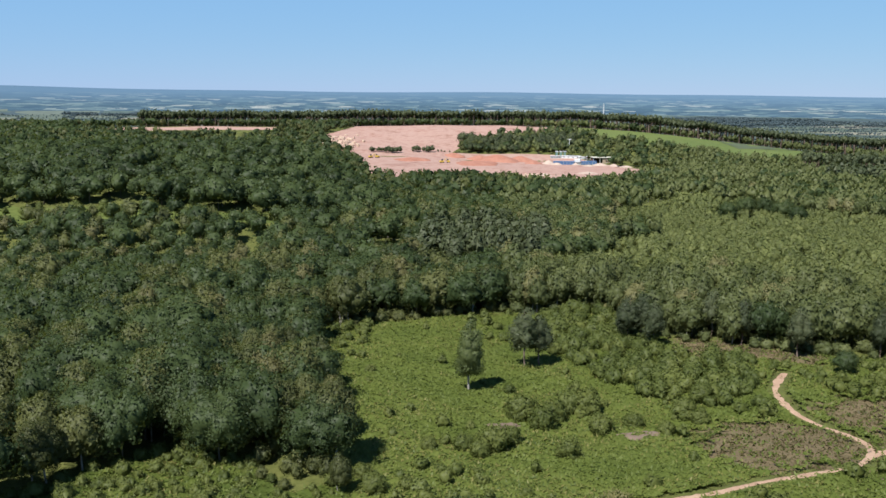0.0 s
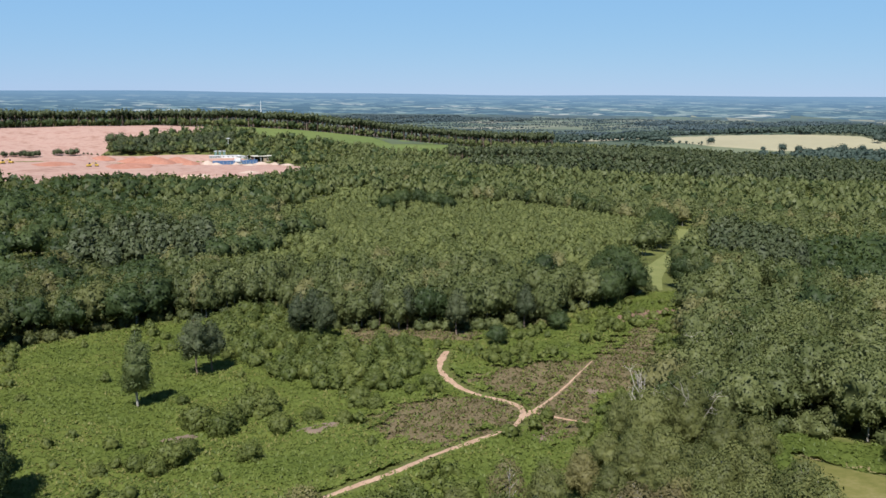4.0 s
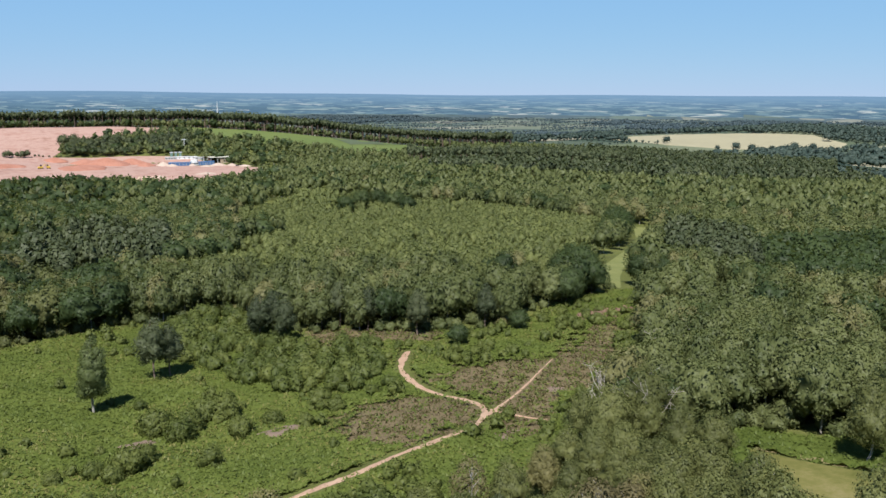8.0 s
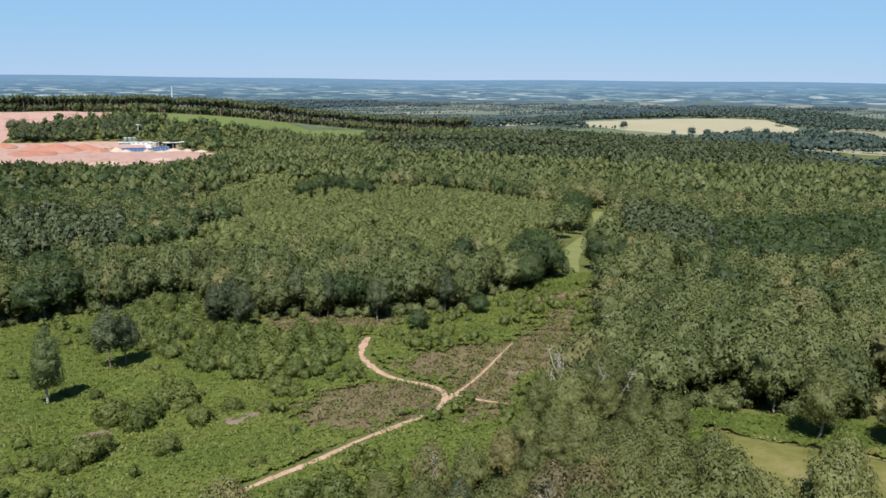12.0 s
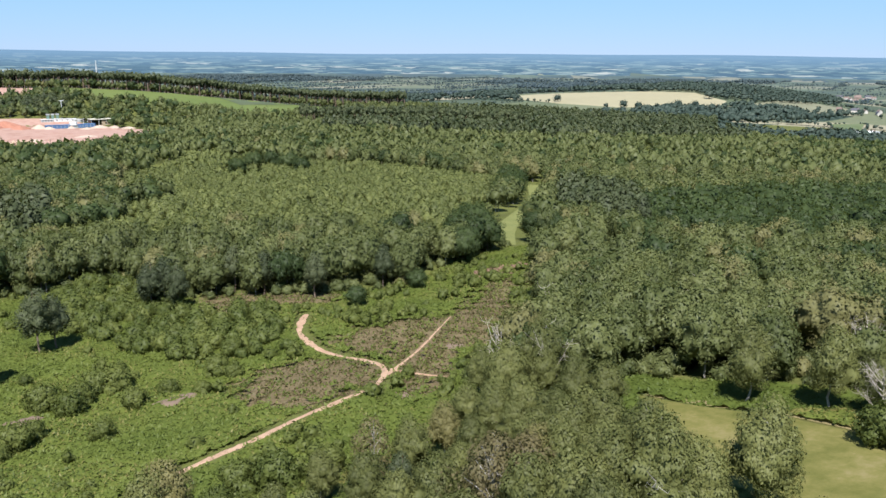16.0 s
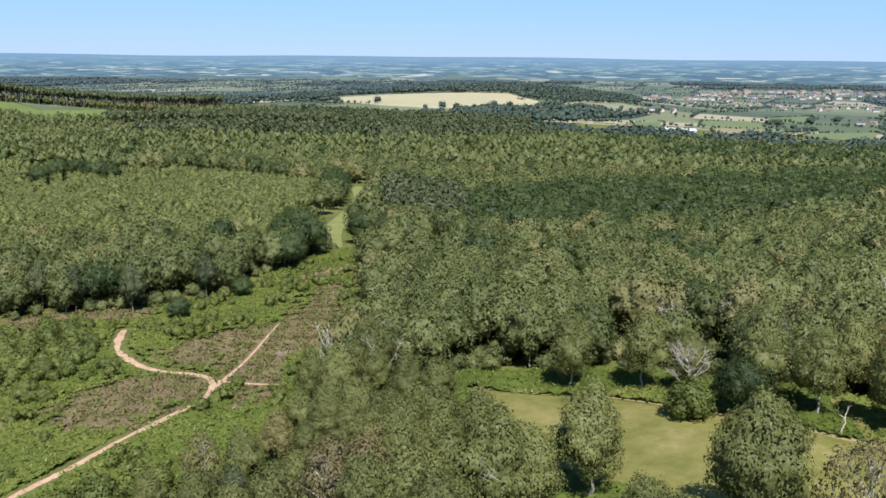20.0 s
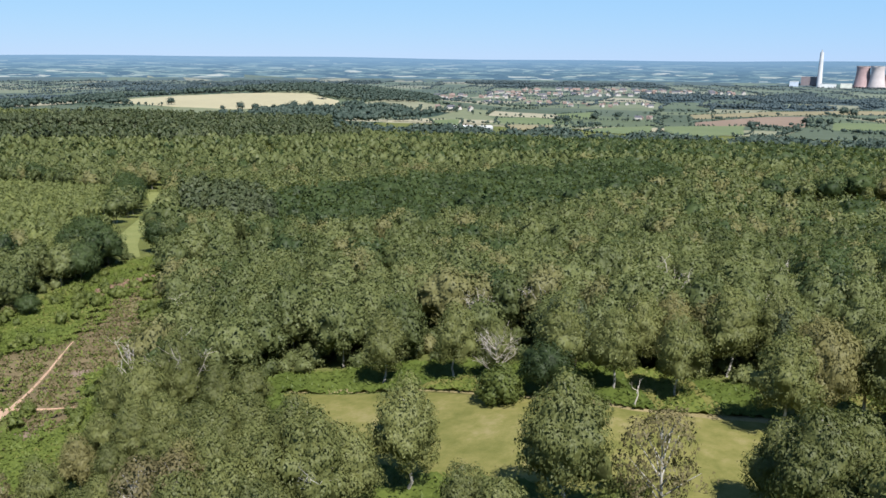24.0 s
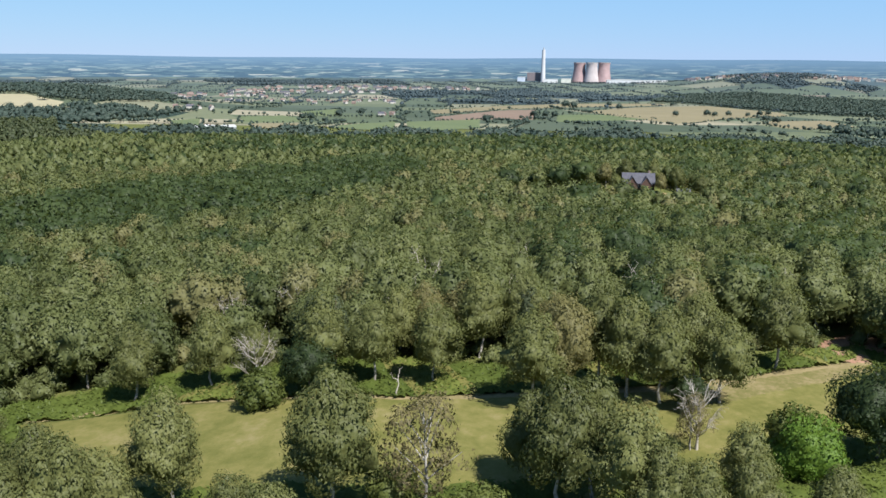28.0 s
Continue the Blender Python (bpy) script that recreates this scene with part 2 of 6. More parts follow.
def hazed_distance():
    """The last country under the horizon: woods and thin field strips, haze painted blue."""
    m, nt = tree_of("distant_hazed_country")
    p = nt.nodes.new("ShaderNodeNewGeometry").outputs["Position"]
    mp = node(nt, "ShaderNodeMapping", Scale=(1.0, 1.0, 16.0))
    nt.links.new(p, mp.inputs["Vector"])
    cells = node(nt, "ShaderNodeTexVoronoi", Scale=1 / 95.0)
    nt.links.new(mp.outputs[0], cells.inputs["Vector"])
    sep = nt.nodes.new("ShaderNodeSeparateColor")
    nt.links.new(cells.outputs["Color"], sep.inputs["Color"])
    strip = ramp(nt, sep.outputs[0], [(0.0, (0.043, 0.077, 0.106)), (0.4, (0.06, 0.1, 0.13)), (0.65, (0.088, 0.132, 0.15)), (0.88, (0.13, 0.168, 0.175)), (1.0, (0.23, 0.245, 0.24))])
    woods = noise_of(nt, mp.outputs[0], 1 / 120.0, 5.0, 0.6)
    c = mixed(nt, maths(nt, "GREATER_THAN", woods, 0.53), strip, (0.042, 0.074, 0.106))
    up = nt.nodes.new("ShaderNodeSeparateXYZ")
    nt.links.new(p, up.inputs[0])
    # more haze colour the higher up the slope, towards the horizon
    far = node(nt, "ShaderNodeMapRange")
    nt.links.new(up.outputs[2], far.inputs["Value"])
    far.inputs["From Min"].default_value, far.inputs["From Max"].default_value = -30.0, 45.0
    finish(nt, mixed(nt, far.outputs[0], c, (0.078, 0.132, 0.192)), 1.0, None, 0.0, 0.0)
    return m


def hazed_crops():
    """Fields: each its own crop, with tramlines and patches, and distance haze mixed in."""
    m, nt = tree_of("hazed_crops")
    p = nt.nodes.new("ShaderNodeNewGeometry").outputs["Position"]
    own = nt.nodes.new("ShaderNodeAttribute")
    own.attribute_name = "tint"
    crop = nt.nodes.new("ShaderNodeValToRGB")
    crop.color_ramp.interpolation = "CONSTANT"
    stops = ((0.0, (0.06, 0.078, 0.05)), (0.2, (0.082, 0.102, 0.06)), (0.42, (0.108, 0.125, 0.072)), (0.6, (0.135, 0.148, 0.088)), (0.72, (0.072, 0.09, 0.06)), (0.84, (0.18, 0.178, 0.118)), (0.93, (0.26, 0.235, 0.165)), (0.98, (0.19, 0.15, 0.115)))
    e = crop.color_ramp.elements
    while len(e) < len(stops):
        e.new(0.5)
    for s, (at, c) in zip(e, stops):
        s.position, s.color = at, (*c, 1)
    nt.links.new(own.outputs["Fac"], crop.inputs["Fac"])
    grain = noise_of(nt, p, 1 / 35.0, 4.0)
    c = mixed(nt, 0.3, crop.outputs["Color"], ramp(nt, grain, [(0.35, (0.45, 0.45, 0.45)), (0.65, (1.0, 1.0, 1.0))]), "MULTIPLY")
    # haze in the colour: blends to blue-grey from 1500 m outward
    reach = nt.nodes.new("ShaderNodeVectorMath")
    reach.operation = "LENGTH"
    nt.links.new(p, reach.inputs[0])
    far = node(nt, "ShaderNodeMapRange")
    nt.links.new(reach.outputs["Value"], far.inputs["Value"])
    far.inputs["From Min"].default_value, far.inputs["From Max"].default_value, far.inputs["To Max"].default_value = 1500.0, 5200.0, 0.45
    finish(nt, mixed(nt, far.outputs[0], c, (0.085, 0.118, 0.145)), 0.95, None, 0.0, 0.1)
    return m


CROPS = hazed_crops()
# the far sheet's fields and woods have distance haze in their colours
FARMLAND, FARMLAND_HAZED, DISTANCE = farmland("farmland", 0.0, (0.036, 0.056, 0.044)), farmland("far_hazed_farmland", 1.0, (0.052, 0.076, 0.088)), hazed_distance()


# ---- the lie of the land ----
BEARINGS = (-30, -10, 8, 28, 48, 70, 100)
RANGES = (0, 80, 150, 220, 320, 500, 750, 1000, 1250, 1700, 2600, 4650)
DROPS = ((50, 52, 55, 57, 62, 62, 52, 50, 50, 95, 129, 120),
         (50, 53, 56, 58, 62, 66, 70, 72, 49, 100, 129, 120),
         (50, 53, 57, 58, 63, 71, 79, 79, 46, 105, 129, 120),
         (50, 50, 53, 55, 60, 67, 73, 80, 79, 108, 129, 120),
         (47, 46, 50, 54, 62, 72, 80, 89, 96, 106, 129, 120),
         (44, 42, 44, 51, 60, 68, 83, 96, 104, 118, 130, 120),
         (44, 41, 43, 49, 60, 65, 80, 95, 105, 118, 130, 120))


def smooth(t):
    return t * t * (3 - 2 * t)


def height(x, y):
    """Height of the bare ground, from the fall of the land along seven bearings."""
    x, y = np.asarray(x, float), np.asarray(y, float)
    r, b = np.hypot(x, y), np.degrees(np.arctan2(x, y))
    b = np.where(b < -125, b + 360, b)
    b = np.clip(b, -30, 100)
    table = np.array(DROPS, float)
    i = np.clip(np.searchsorted(BEARINGS, b, side="right") - 1, 0, 5)
    k = np.clip(np.searchsorted(RANGES, r, side="right") - 1, 0, 10)
    bb, rr = np.array(BEARINGS, float), np.array(RANGES, float)
    u = smooth((b - bb[i]) / (bb[i + 1] - bb[i]))
    v = np.clip((r - rr[k]) / (rr[k + 1] - rr[k]), 0, 1)
    v = 0.5 * v + 0.5 * smooth(v)
    low = table[i, k] * (1 - u) + table[i + 1, k] * u
    high = table[i, k + 1] * (1 - u) + table[i + 1, k + 1] * u
    z = EYE_H - (low * (1 - v) + high * v)
    wave = np.sin(x / 17.0 + 1.3 * np.sin(y / 23.0)) * np.cos(y / 19.0 + 0.7) * 0.5 + np.sin(x / 61.0 + y / 47.0) * 1.0
    z = z + wave * np.clip((r - 30) / 100, 0, 1) * np.clip((1600 - r) / 500, 0, 1)
    for bump_b, bump_r, wide, tall in ((87.1, 380, 24, 8), (-10, 445, 30, 19), (-20, 455, 50, 16), (-30, 480, 80, 13), (-18, 375, 58, 12), (43, 2150, 330, 26), (51, 2200, 200, 26), (96, 4050, 380, 62)):
        bx, by = bump_r * math.sin(radians(bump_b)), bump_r * math.cos(radians(bump_b))
        z = z + tall * np.exp(-((x - bx) ** 2 + (y - by) ** 2) / (2 * wide * wide))
    rise = np.clip((r - 4660) / 270, 0, 1)
    hills = 3 * np.sin(np.radians(b) * 9 + 0.8) + 2 * np.sin(np.radians(b) * 23) + 14 * np.clip((-8 - b) / 18, 0, 1)
    return z + rise * (121 + hills)


def inside(poly, x, y):
    x, y = np.asarray(x, float), np.asarray(y, float)
    hit = np.zeros(x.shape, bool)
    n = len(poly)
    for i in range(n):
        (x1, y1), (x2, y2) = poly[i], poly[(i + 1) % n]
        if y1 == y2:
            continue
        hit ^= ((y1 > y) != (y2 > y)) & (x < (x2 - x1) * (y - y1) / (y2 - y1) + x1)
    return hit


def edge_distance(poly, x, y, closed=True):
    """Distance to the outline and the nearest point on it."""
    best, px, py = np.full(x.shape, 1e9), np.zeros(x.shape), np.zeros(x.shape)
    n = len(poly)
    for i in range(n if closed else n - 1):
        (x1, y1), (x2, y2) = poly[i], poly[(i + 1) % n]
        dx, dy = x2 - x1, y2 - y1
        s = np.clip(((x - x1) * dx + (y - y1) * dy) / (dx * dx + dy * dy + 1e-9), 0, 1)
        qx, qy = x1 + s * dx, y1 + s * dy
        d = np.hypot(x - qx, y - qy)
        near = d < best
        best, px, py = np.where(near, d, best), np.where(near, qx, px), np.where(near, qy, py)
    return best, px, py


def mesh_of(name, verts, faces, mats, index=None, tint=None, smooth_faces=False, normals=None):
    """A mesh from arrays: verts (n, 3), faces a list of arrays of equal-sided polygons."""
    me = bpy.data.meshes.new(name)
    verts = np.asarray(verts, np.float32)
    faces = [np.asarray(f, np.int32) for f in faces if len(f)]
    loops = np.concatenate([f.ravel() for f in faces])
    sizes = np.concatenate([np.full(len(f), f.shape[1], np.int32) for f in faces])
    me.vertices.add(len(verts))
    me.vertices.foreach_set("co", verts.ravel())
    me.loops.add(len(loops))
    me.loops.foreach_set("vertex_index", loops)
    me.polygons.add(len(sizes))
    me.polygons.foreach_set("loop_start", np.concatenate([[0], np.cumsum(sizes)[:-1]]).astype(np.int32))
    if index is not None:
        me.polygons.foreach_set("material_index", np.asarray(index, np.int32))
    me.polygons.foreach_set("use_smooth", np.full(len(sizes), smooth_faces))
    for m in mats:
        me.materials.append(m)
    if tint is not None:
        me.attributes.new("tint", "FLOAT", "POINT").data.foreach_set("value", np.asarray(tint, np.float32))
    me.update(calc_edges=True)
    if normals is not None:
        me.normals_split_custom_set_from_vertices(np.asarray(normals, np.float32))
    return me


# ---- the ground: one sheet out to the horizon ----
def ground_sheet():
    fan = np.arange(-42, 114.01, 0.4)
    rest = np.arange(120, 318, 6.0)
    bs = np.radians(np.concatenate([fan, rest]))
    rs = np.concatenate([[0.02, 3, 12, 25], np.geomspace(40, 4930, 195)])
    rr, bb = np.meshgrid(rs, bs, indexing="ij")
    x, y = rr * np.sin(bb), rr * np.cos(bb)
    z = height(x, y)
    nb, nr = len(bs), len(rs)
    i, j = np.meshgrid(np.arange(nr - 1), np.arange(nb), indexing="ij")
    k = (j + 1) % nb
    quads = np.stack([i * nb + j, i * nb + k, (i + 1) * nb + k, (i + 1) * nb + j], -1).reshape(-1, 4)[:, ::-1]
    middle = rr[:-1].ravel()
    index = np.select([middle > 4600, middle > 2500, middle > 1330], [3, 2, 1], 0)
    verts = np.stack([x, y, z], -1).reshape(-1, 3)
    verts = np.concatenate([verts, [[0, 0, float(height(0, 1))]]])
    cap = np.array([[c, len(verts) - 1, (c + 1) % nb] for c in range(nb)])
    me = mesh_of("ground", verts, [quads, cap], [SOIL, FARMLAND, FARMLAND_HAZED, DISTANCE], np.concatenate([index, np.zeros(len(cap))]), None, True)
    return tagged(new("ground", me), "uneven green heath and woodland floor falling to a wide plain", "ground", kind="structure")


def draped(name, poly, cell, lift, mat, label, category, wobble=0.0):
    """A patch of other ground lying on the sheet, with its outline drawn in."""
    p = np.array(poly, float)
    x0, y0, x1, y1 = *p.min(0) - cell, *p.max(0) + cell
    gx, gy = np.meshgrid(np.arange(x0, x1 + cell, cell), np.arange(y0, y1 + cell, cell), indexing="ij")
    w = wobble * (np.sin(gx * 0.9 + np.sin(gy * 0.7) * 2) + np.sin(gy * 1.3 + gx * 0.37))
    ins = inside(poly, gx + w, gy - w)
    d, qx, qy = edge_distance(poly, gx, gy)
    nx, ny = gx.shape
    keep = ins[:-1, :-1] | ins[1:, :-1] | ins[:-1, 1:] | ins[1:, 1:]
    snap = ~ins & (d < cell * 1.5) & (wobble == 0)
    gx, gy = np.where(snap, qx, gx), np.where(snap, qy, gy)
    gz = height(gx, gy) + lift - np.where(ins, 0, lift * 0.6)
    i, j = np.nonzero(keep)
    quads = np.stack([i * ny + j, (i + 1) * ny + j, (i + 1) * ny + j + 1, i * ny + j + 1], -1)
    used, inv = np.unique(quads, return_inverse=True)
    verts = np.stack([gx.ravel()[used], gy.ravel()[used], gz.ravel()[used]], -1)
    me = mesh_of(name, verts, [inv.reshape(-1, 4)], [mat], None, None, True)
    return tagged(new(name, me), label, category, kind="structure")


def rounded(points, step):
    """A smooth line through the points (Catmull-Rom)."""
    p = np.array([points[0], *points, points[-1]], float)
    out = []
    for a, b, c, d in zip(p[:-3], p[1:-2], p[2:-1], p[3:]):
        n = max(2, int(np.hypot(*(c - b)) / step))
        for s in np.arange(n) / n:
            out.append(0.5 * (2 * b + (c - a) * s + (2 * a - 5 * b + 4 * c - d) * s * s + (3 * b - a - 3 * c + d) * s ** 3))
    out.append(p[-1])
    return np.array(out)


def ribbon(name, points, width, lift, mat, label, seed=1, fade=0.0):
    """A trodden path of uneven width, worn into the ground."""
    rng = np.random.default_rng(seed)
    line = rounded(points, 0.7)
    tang = np.gradient(line, axis=0)
    tang /= np.linalg.norm(tang, axis=1)[:, None] + 1e-9
    side = np.stack([tang[:, 1], -tang[:, 0]], -1)
    n = len(line)
    walk_noise = np.convolve(rng.normal(0, 1, n + 8), np.ones(9) / 3.0, "valid")
    half = width / 2 * (1 + 0.22 * walk_noise)
    if fade:
        half *= np.clip(np.linspace(1 + fade, 0.25, n), 0.25, 1)
    cross = np.array([-1, -0.45, 0.45, 1])
    pts = line[:, None] + side[:, None] * (half[:, None] * cross * (1 + 0.12 * rng.normal(0, 1, (n, 4))))[..., None]
    z = height(pts[..., 0], pts[..., 1]) + lift * np.array([0.3, 1, 1, 0.3])
    verts = np.concatenate([pts, z[..., None]], -1).reshape(-1, 3)
    i, j = np.meshgrid(np.arange(n - 1), np.arange(3), indexing="ij")
    quads = np.stack([i * 4 + j, i * 4 + j + 1, (i + 1) * 4 + j + 1, (i + 1) * 4 + j], -1).reshape(-1, 4)[:, ::-1]
    return tagged(new(name, mesh_of(name, verts, [quads], [mat], None, None, True)), label, "path", kind="structure")


HEATH_OPEN = ((-37, 218), (-24, 208), (-13, 215), (17, 225), (31, 223), (42, 230), (50, 214), (57, 194), (67, 190), (80, 179), (98, 174), (127, 190), (142, 196), (154, 197), (171, 193), (157, 178), (142, 174), (115, 138), (99, 122), (88, 111), (76, 104), (67, 96), (60, 91), (50, 88), (38, 86), (24, 84), (10, 86), (-5, 98), (-11, 105), (-17, 130), (-25, 172))
LAWN_OUT = ((88, 84), (95, 63), (95, 47), (96, 33), (101, 18), (108, -1), (115, -11), (127, -27), (114, -31), (101, -25), (92, -13), (84, -4), (78, 12), (73, 25), (71, 45), (72, 58), (76, 66))
LAWN_CLEAR = ((86, 90), (100, 68), (101, 50), (101, 34), (106, 20), (112, 1), (119, -10), (131, -27), (114, -33), (99, -26), (90, -15), (82, -6), (76, 10), (70, 22), (69, 45), (70, 60), (76, 68))
GAP = ((-46, 103), (-47, 114), (-38, 124), (-26, 121), (-25, 112), (-24, 103))
RIDE_OUT = ((286, 363), (291.8, 360.9), (262.8, 322.9), (230.8, 286.4), (212.8, 266.9), (197.3, 251.9), (183.8, 237.9), (167.8, 218.9), (153.8, 199.9), (149, 203), (162, 223), (178, 242), (192.5, 256), (209, 271), (227, 289.5), (259, 327))
MEADOW = ((-188, 352), (-163, 338), (-109, 342), (-86, 346), (-60, 356), (-62, 346), (-84, 334), (-110, 328), (-166, 318))
GLADE_FOOT = ((-62, 100), (-50, 110), (-44, 117), (-41, 127), (-36, 124), (-29, 117), (-20, 109), (-13, 113), (-11, 105), (-5, 98), (-15, 92), (-40, 90))
SAND_BANK = ((129, -20), (136, -24), (144, -32), (141, -38), (131, -32), (126, -25))
PIT_FLOOR = ((-87, 905), (-60, 760), (-30, 705), (14, 800), (68, 812), (115, 792), (167, 806), (214, 880), (225, 920), (190, 985), (157, 1046), (88, 1056), (18, 1052), (-50, 1020), (-102, 1008))
PIT_BACK = ((-137, 1071), (-150, 1154), (-118, 1240), (-44, 1262), (61, 1262), (170, 1225), (200, 1195), (100, 1165), (41, 1130), (18, 1052), (-50, 1020), (-102, 1008))
SLOPE_OUT = ((179, 1225), (291, 1215), (409, 1200), (560, 1150), (520, 1060), (437, 1008), (379, 1013), (323, 1076), (200, 1150))
BARLEY = ((1136, 1538), (1240, 1600), (1330, 1560), (1420, 1440), (1493, 1313), (1440, 1180), (1345, 1120), (1240, 1150), (1155, 1195), (1120, 1330))

# fields below the wood, and the dark wood past them
FIELDS = (((1236, 812), (1327, 810), (1106, 679), (1092, 707)), ((1463, 809), (1572, 775), (1490, 665), (1355, 647), (1301, 714)),
          ((1240, 671), (1336, 628), (1176, 558), (1133, 604)), ((1733, 814), (1941, 807), (1654, 690), (1597, 731)),
          ((1215, 520), (1351, 542), (1504, 514), (1183, 404)), ((1505, 493), (1668, 393), (1298, 305), (1157, 379)),
          ((1993, 595), (2331, 501), (2583, 350), (2714, 59), (2586, 72), (2299, 341), (2096, 451), (1801, 525)),
          ((1696, 494), (2042, 439), (2152, 362), (1697, 290), (1678, 360), (1584, 462)), ((1896, 274), (1955, 188), (1813, 60), (1639, 237)),
          ((2102, 243), (2430, 142), (2636, -54), (2310, -225), (2138, -233), (1928, -99), (1680, 14), (1858, 131)),
          ((1842, -149), (1946, -279), (1749, -310), (1608, -196), (1681, -156)))
FAR_WOOD = ((2760, 110), (2700, -30), (2420, -190), (2280, -300), (2150, -420), (2400, -620), (3000, -600), (3300, -200), (3150, 60))
HEATHER = (((42, 128), (47, 136), (54, 137), (60, 135), (65.5, 128.5), (66.6, 124), (62.9, 119), (54, 114), (47.5, 112), (42, 117)),
           ((65.5, 143), (77, 147), (90, 148), (92, 144), (80, 133.5), (71, 128), (68, 133.5)),
           ((70, 123.5), (81, 133), (90, 141), (99, 148), (122, 167), (132, 171), (110, 144), (90, 123), (85, 126), (77, 116), (66.5, 107), (59, 105)),
           ((54, 193), (60, 198), (76, 185), (84, 176), (79, 169), (65, 179), (53.5, 177)))
PATH_LINES = (((20, 102), (26.4, 104), (31.4, 105.1), (37.4, 106.1), (44.4, 108.6), (50.6, 110.4), (57.9, 113.4), (61.8, 116), (66, 121.4), (67.2, 125.2), (66.1, 129.6), (63.6, 135.1), (62.5, 141.6), (63.4, 151.4), (66.2, 157.9), (70.1, 164.2)),
              ((62.5, 117), (69.1, 122.6), (77.8, 129.7), (86, 137), (94.5, 144.6)),
              ((67.5, 122), (70, 116.5), (72.6, 112.2)))
SCRUB_BANK = ((30, 224), (44, 227), (51, 197), (52, 180), (66, 172), (61, 151), (50, 143), (38, 160), (26, 185))
SCRUB_EDGE = ((110, 142), (135, 172), (142, 173), (115, 138), (99, 122), (88, 112), (76, 105), (70, 100), (72, 106), (88, 121))

ground_sheet()
draped("mown_lawn", LAWN_OUT, 0.8, 0.05, LAWN, "sunlit yellow-green mown grass clearing", "grass")
for patch, words in zip(HEATHER, ("brown heather patch beside the sandy path", "dark brown heather patch between two paths", "brown heather strip along the edge of the birch wood", "dark heather bank below the pines")):
    draped("heather_patch", patch, 0.7, 0.05, HEATH, words, "heath", 0.55)
draped("sand_bank", SAND_BANK, 0.6, 0.3, RED_SAND, "bare reddish sand bank at the end of the clearing", "sand", 0.4)
draped("grass_ride", RIDE_OUT, 2.0, 0.08, RIDE, "pale green grass ride cut through the young wood", "grass")
draped("hill_meadow", MEADOW, 4.0, 0.1, MEADOW_GRASS, "bright green meadow below the wooded hill", "grass")
draped("quarry_floor", PIT_FLOOR, 6.0, 0.3, QUARRY, "pink sandstone gravel floor of a working quarry", "quarry")
draped("quarry_slope", PIT_BACK, 6.0, 0.3, QUARRY, "smooth pink gravel slope behind the quarry floor", "quarry")
draped("quarry_bank", ((-470, 1110), (-330, 1150), (-225, 1180), (-215, 1215), (-330, 1195), (-470, 1150)), 6.0, 0.3, QUARRY, "low bare pink bank at the far end of the quarry", "quarry")
draped("grass_slope", SLOPE_OUT, 8.0, 0.3, SLOPE, "open green grass slope below the pine belt", "grass")
draped("barley_field", BARLEY, 14.0, 1.4, WHEAT, "pale ripening barley field", "field")
TURF = surface("pasture", [(0.3, (0.082, 0.107, 0.05)), (0.6, (0.108, 0.13, 0.062)), (0.8, (0.135, 0.15, 0.078))], 120.0, 15.0, 0.95, 0.1)
STUBBLE = surface("cut_hay", [(0.3, (0.145, 0.127, 0.075)), (0.6, (0.19, 0.162, 0.096)), (0.8, (0.225, 0.195, 0.122))], 120.0, 12.0, 0.95, 0.1)
TILTH = surface("bare_tilth", [(0.3, (0.14, 0.1, 0.074)), (0.6, (0.18, 0.13, 0.098)), (0.8, (0.21, 0.158, 0.122))], 120.0, 12.0, 0.95, 0.1)
for outline, (mat, words) in zip(FIELDS, ((TURF, "pale green pasture"), (TURF, "green pasture between hedges"), (STUBBLE, "tan field of cut hay"), (TURF, "green pasture beyond hedges"), (TURF, "green pasture below the wood"), (TURF, "green pasture before the village"), (STUBBLE, "pale pinkish far field"), (TILTH, "bare brown ploughed field"), (TURF, "green field beside the brown field"), (STUBBLE, "broad tan field of cut hay"), (STUBBLE, "yellow field below the dark wood"))):
    draped("field", outline, 14.0, 1.4, mat, words, "field")
ribbon("footpath", PATH_LINES[0], 1.15, 0.07, SAND, "pale sandy footpath winding over the heath", 3)
ribbon("footpath", PATH_LINES[1], 0.75, 0.08, SAND, "narrow straight sandy path across the heather", 4, 0.6)
ribbon("footpath", PATH_LINES[2], 0.8, 0.2, SAND, "short thin sandy spur from the path junction", 5, 0.4)
draped("dry_patch", ((103, -3), (107, -1), (113, -7), (118, -15), (126, -25), (122, -26), (114, -17), (106, -8)), 0.6, 0.09, surface("sparse_dry_grass", [(0.36, (0.1, 0.1, 0.03)), (0.48, (0.135, 0.12, 0.045)), (0.58, (0.19, 0.155, 0.075)), (0.68, (0.24, 0.19, 0.105))], 5.0, 0.8, 0.95, 0.08), "straw-coloured dry grass at the end of the clearing", "grass", 1.1)
ribbon("lawn_edge", ((90, 84), (93, 75), (96, 63), (96, 47), (97, 33), (101, 18), (108, -1), (115, -11), (127, -27)), 2.2, 0.1, DRY, "dry straw-coloured strip along the mown clearing", 6)


# ---- trees ----
def ico(level):
    bm = bmesh.new()
    bmesh.ops.create_icosphere(bm, subdivisions=level, radius=1.0)
    v = np.array([q.co[:] for q in bm.verts])
    f = np.array([[q.index for q in g.verts] for g in bm.faces])
    bm.free()
    return v, f


BALLS = {level: ico(level) for level in (1, 2, 3)}
ICO = BALLS[1]

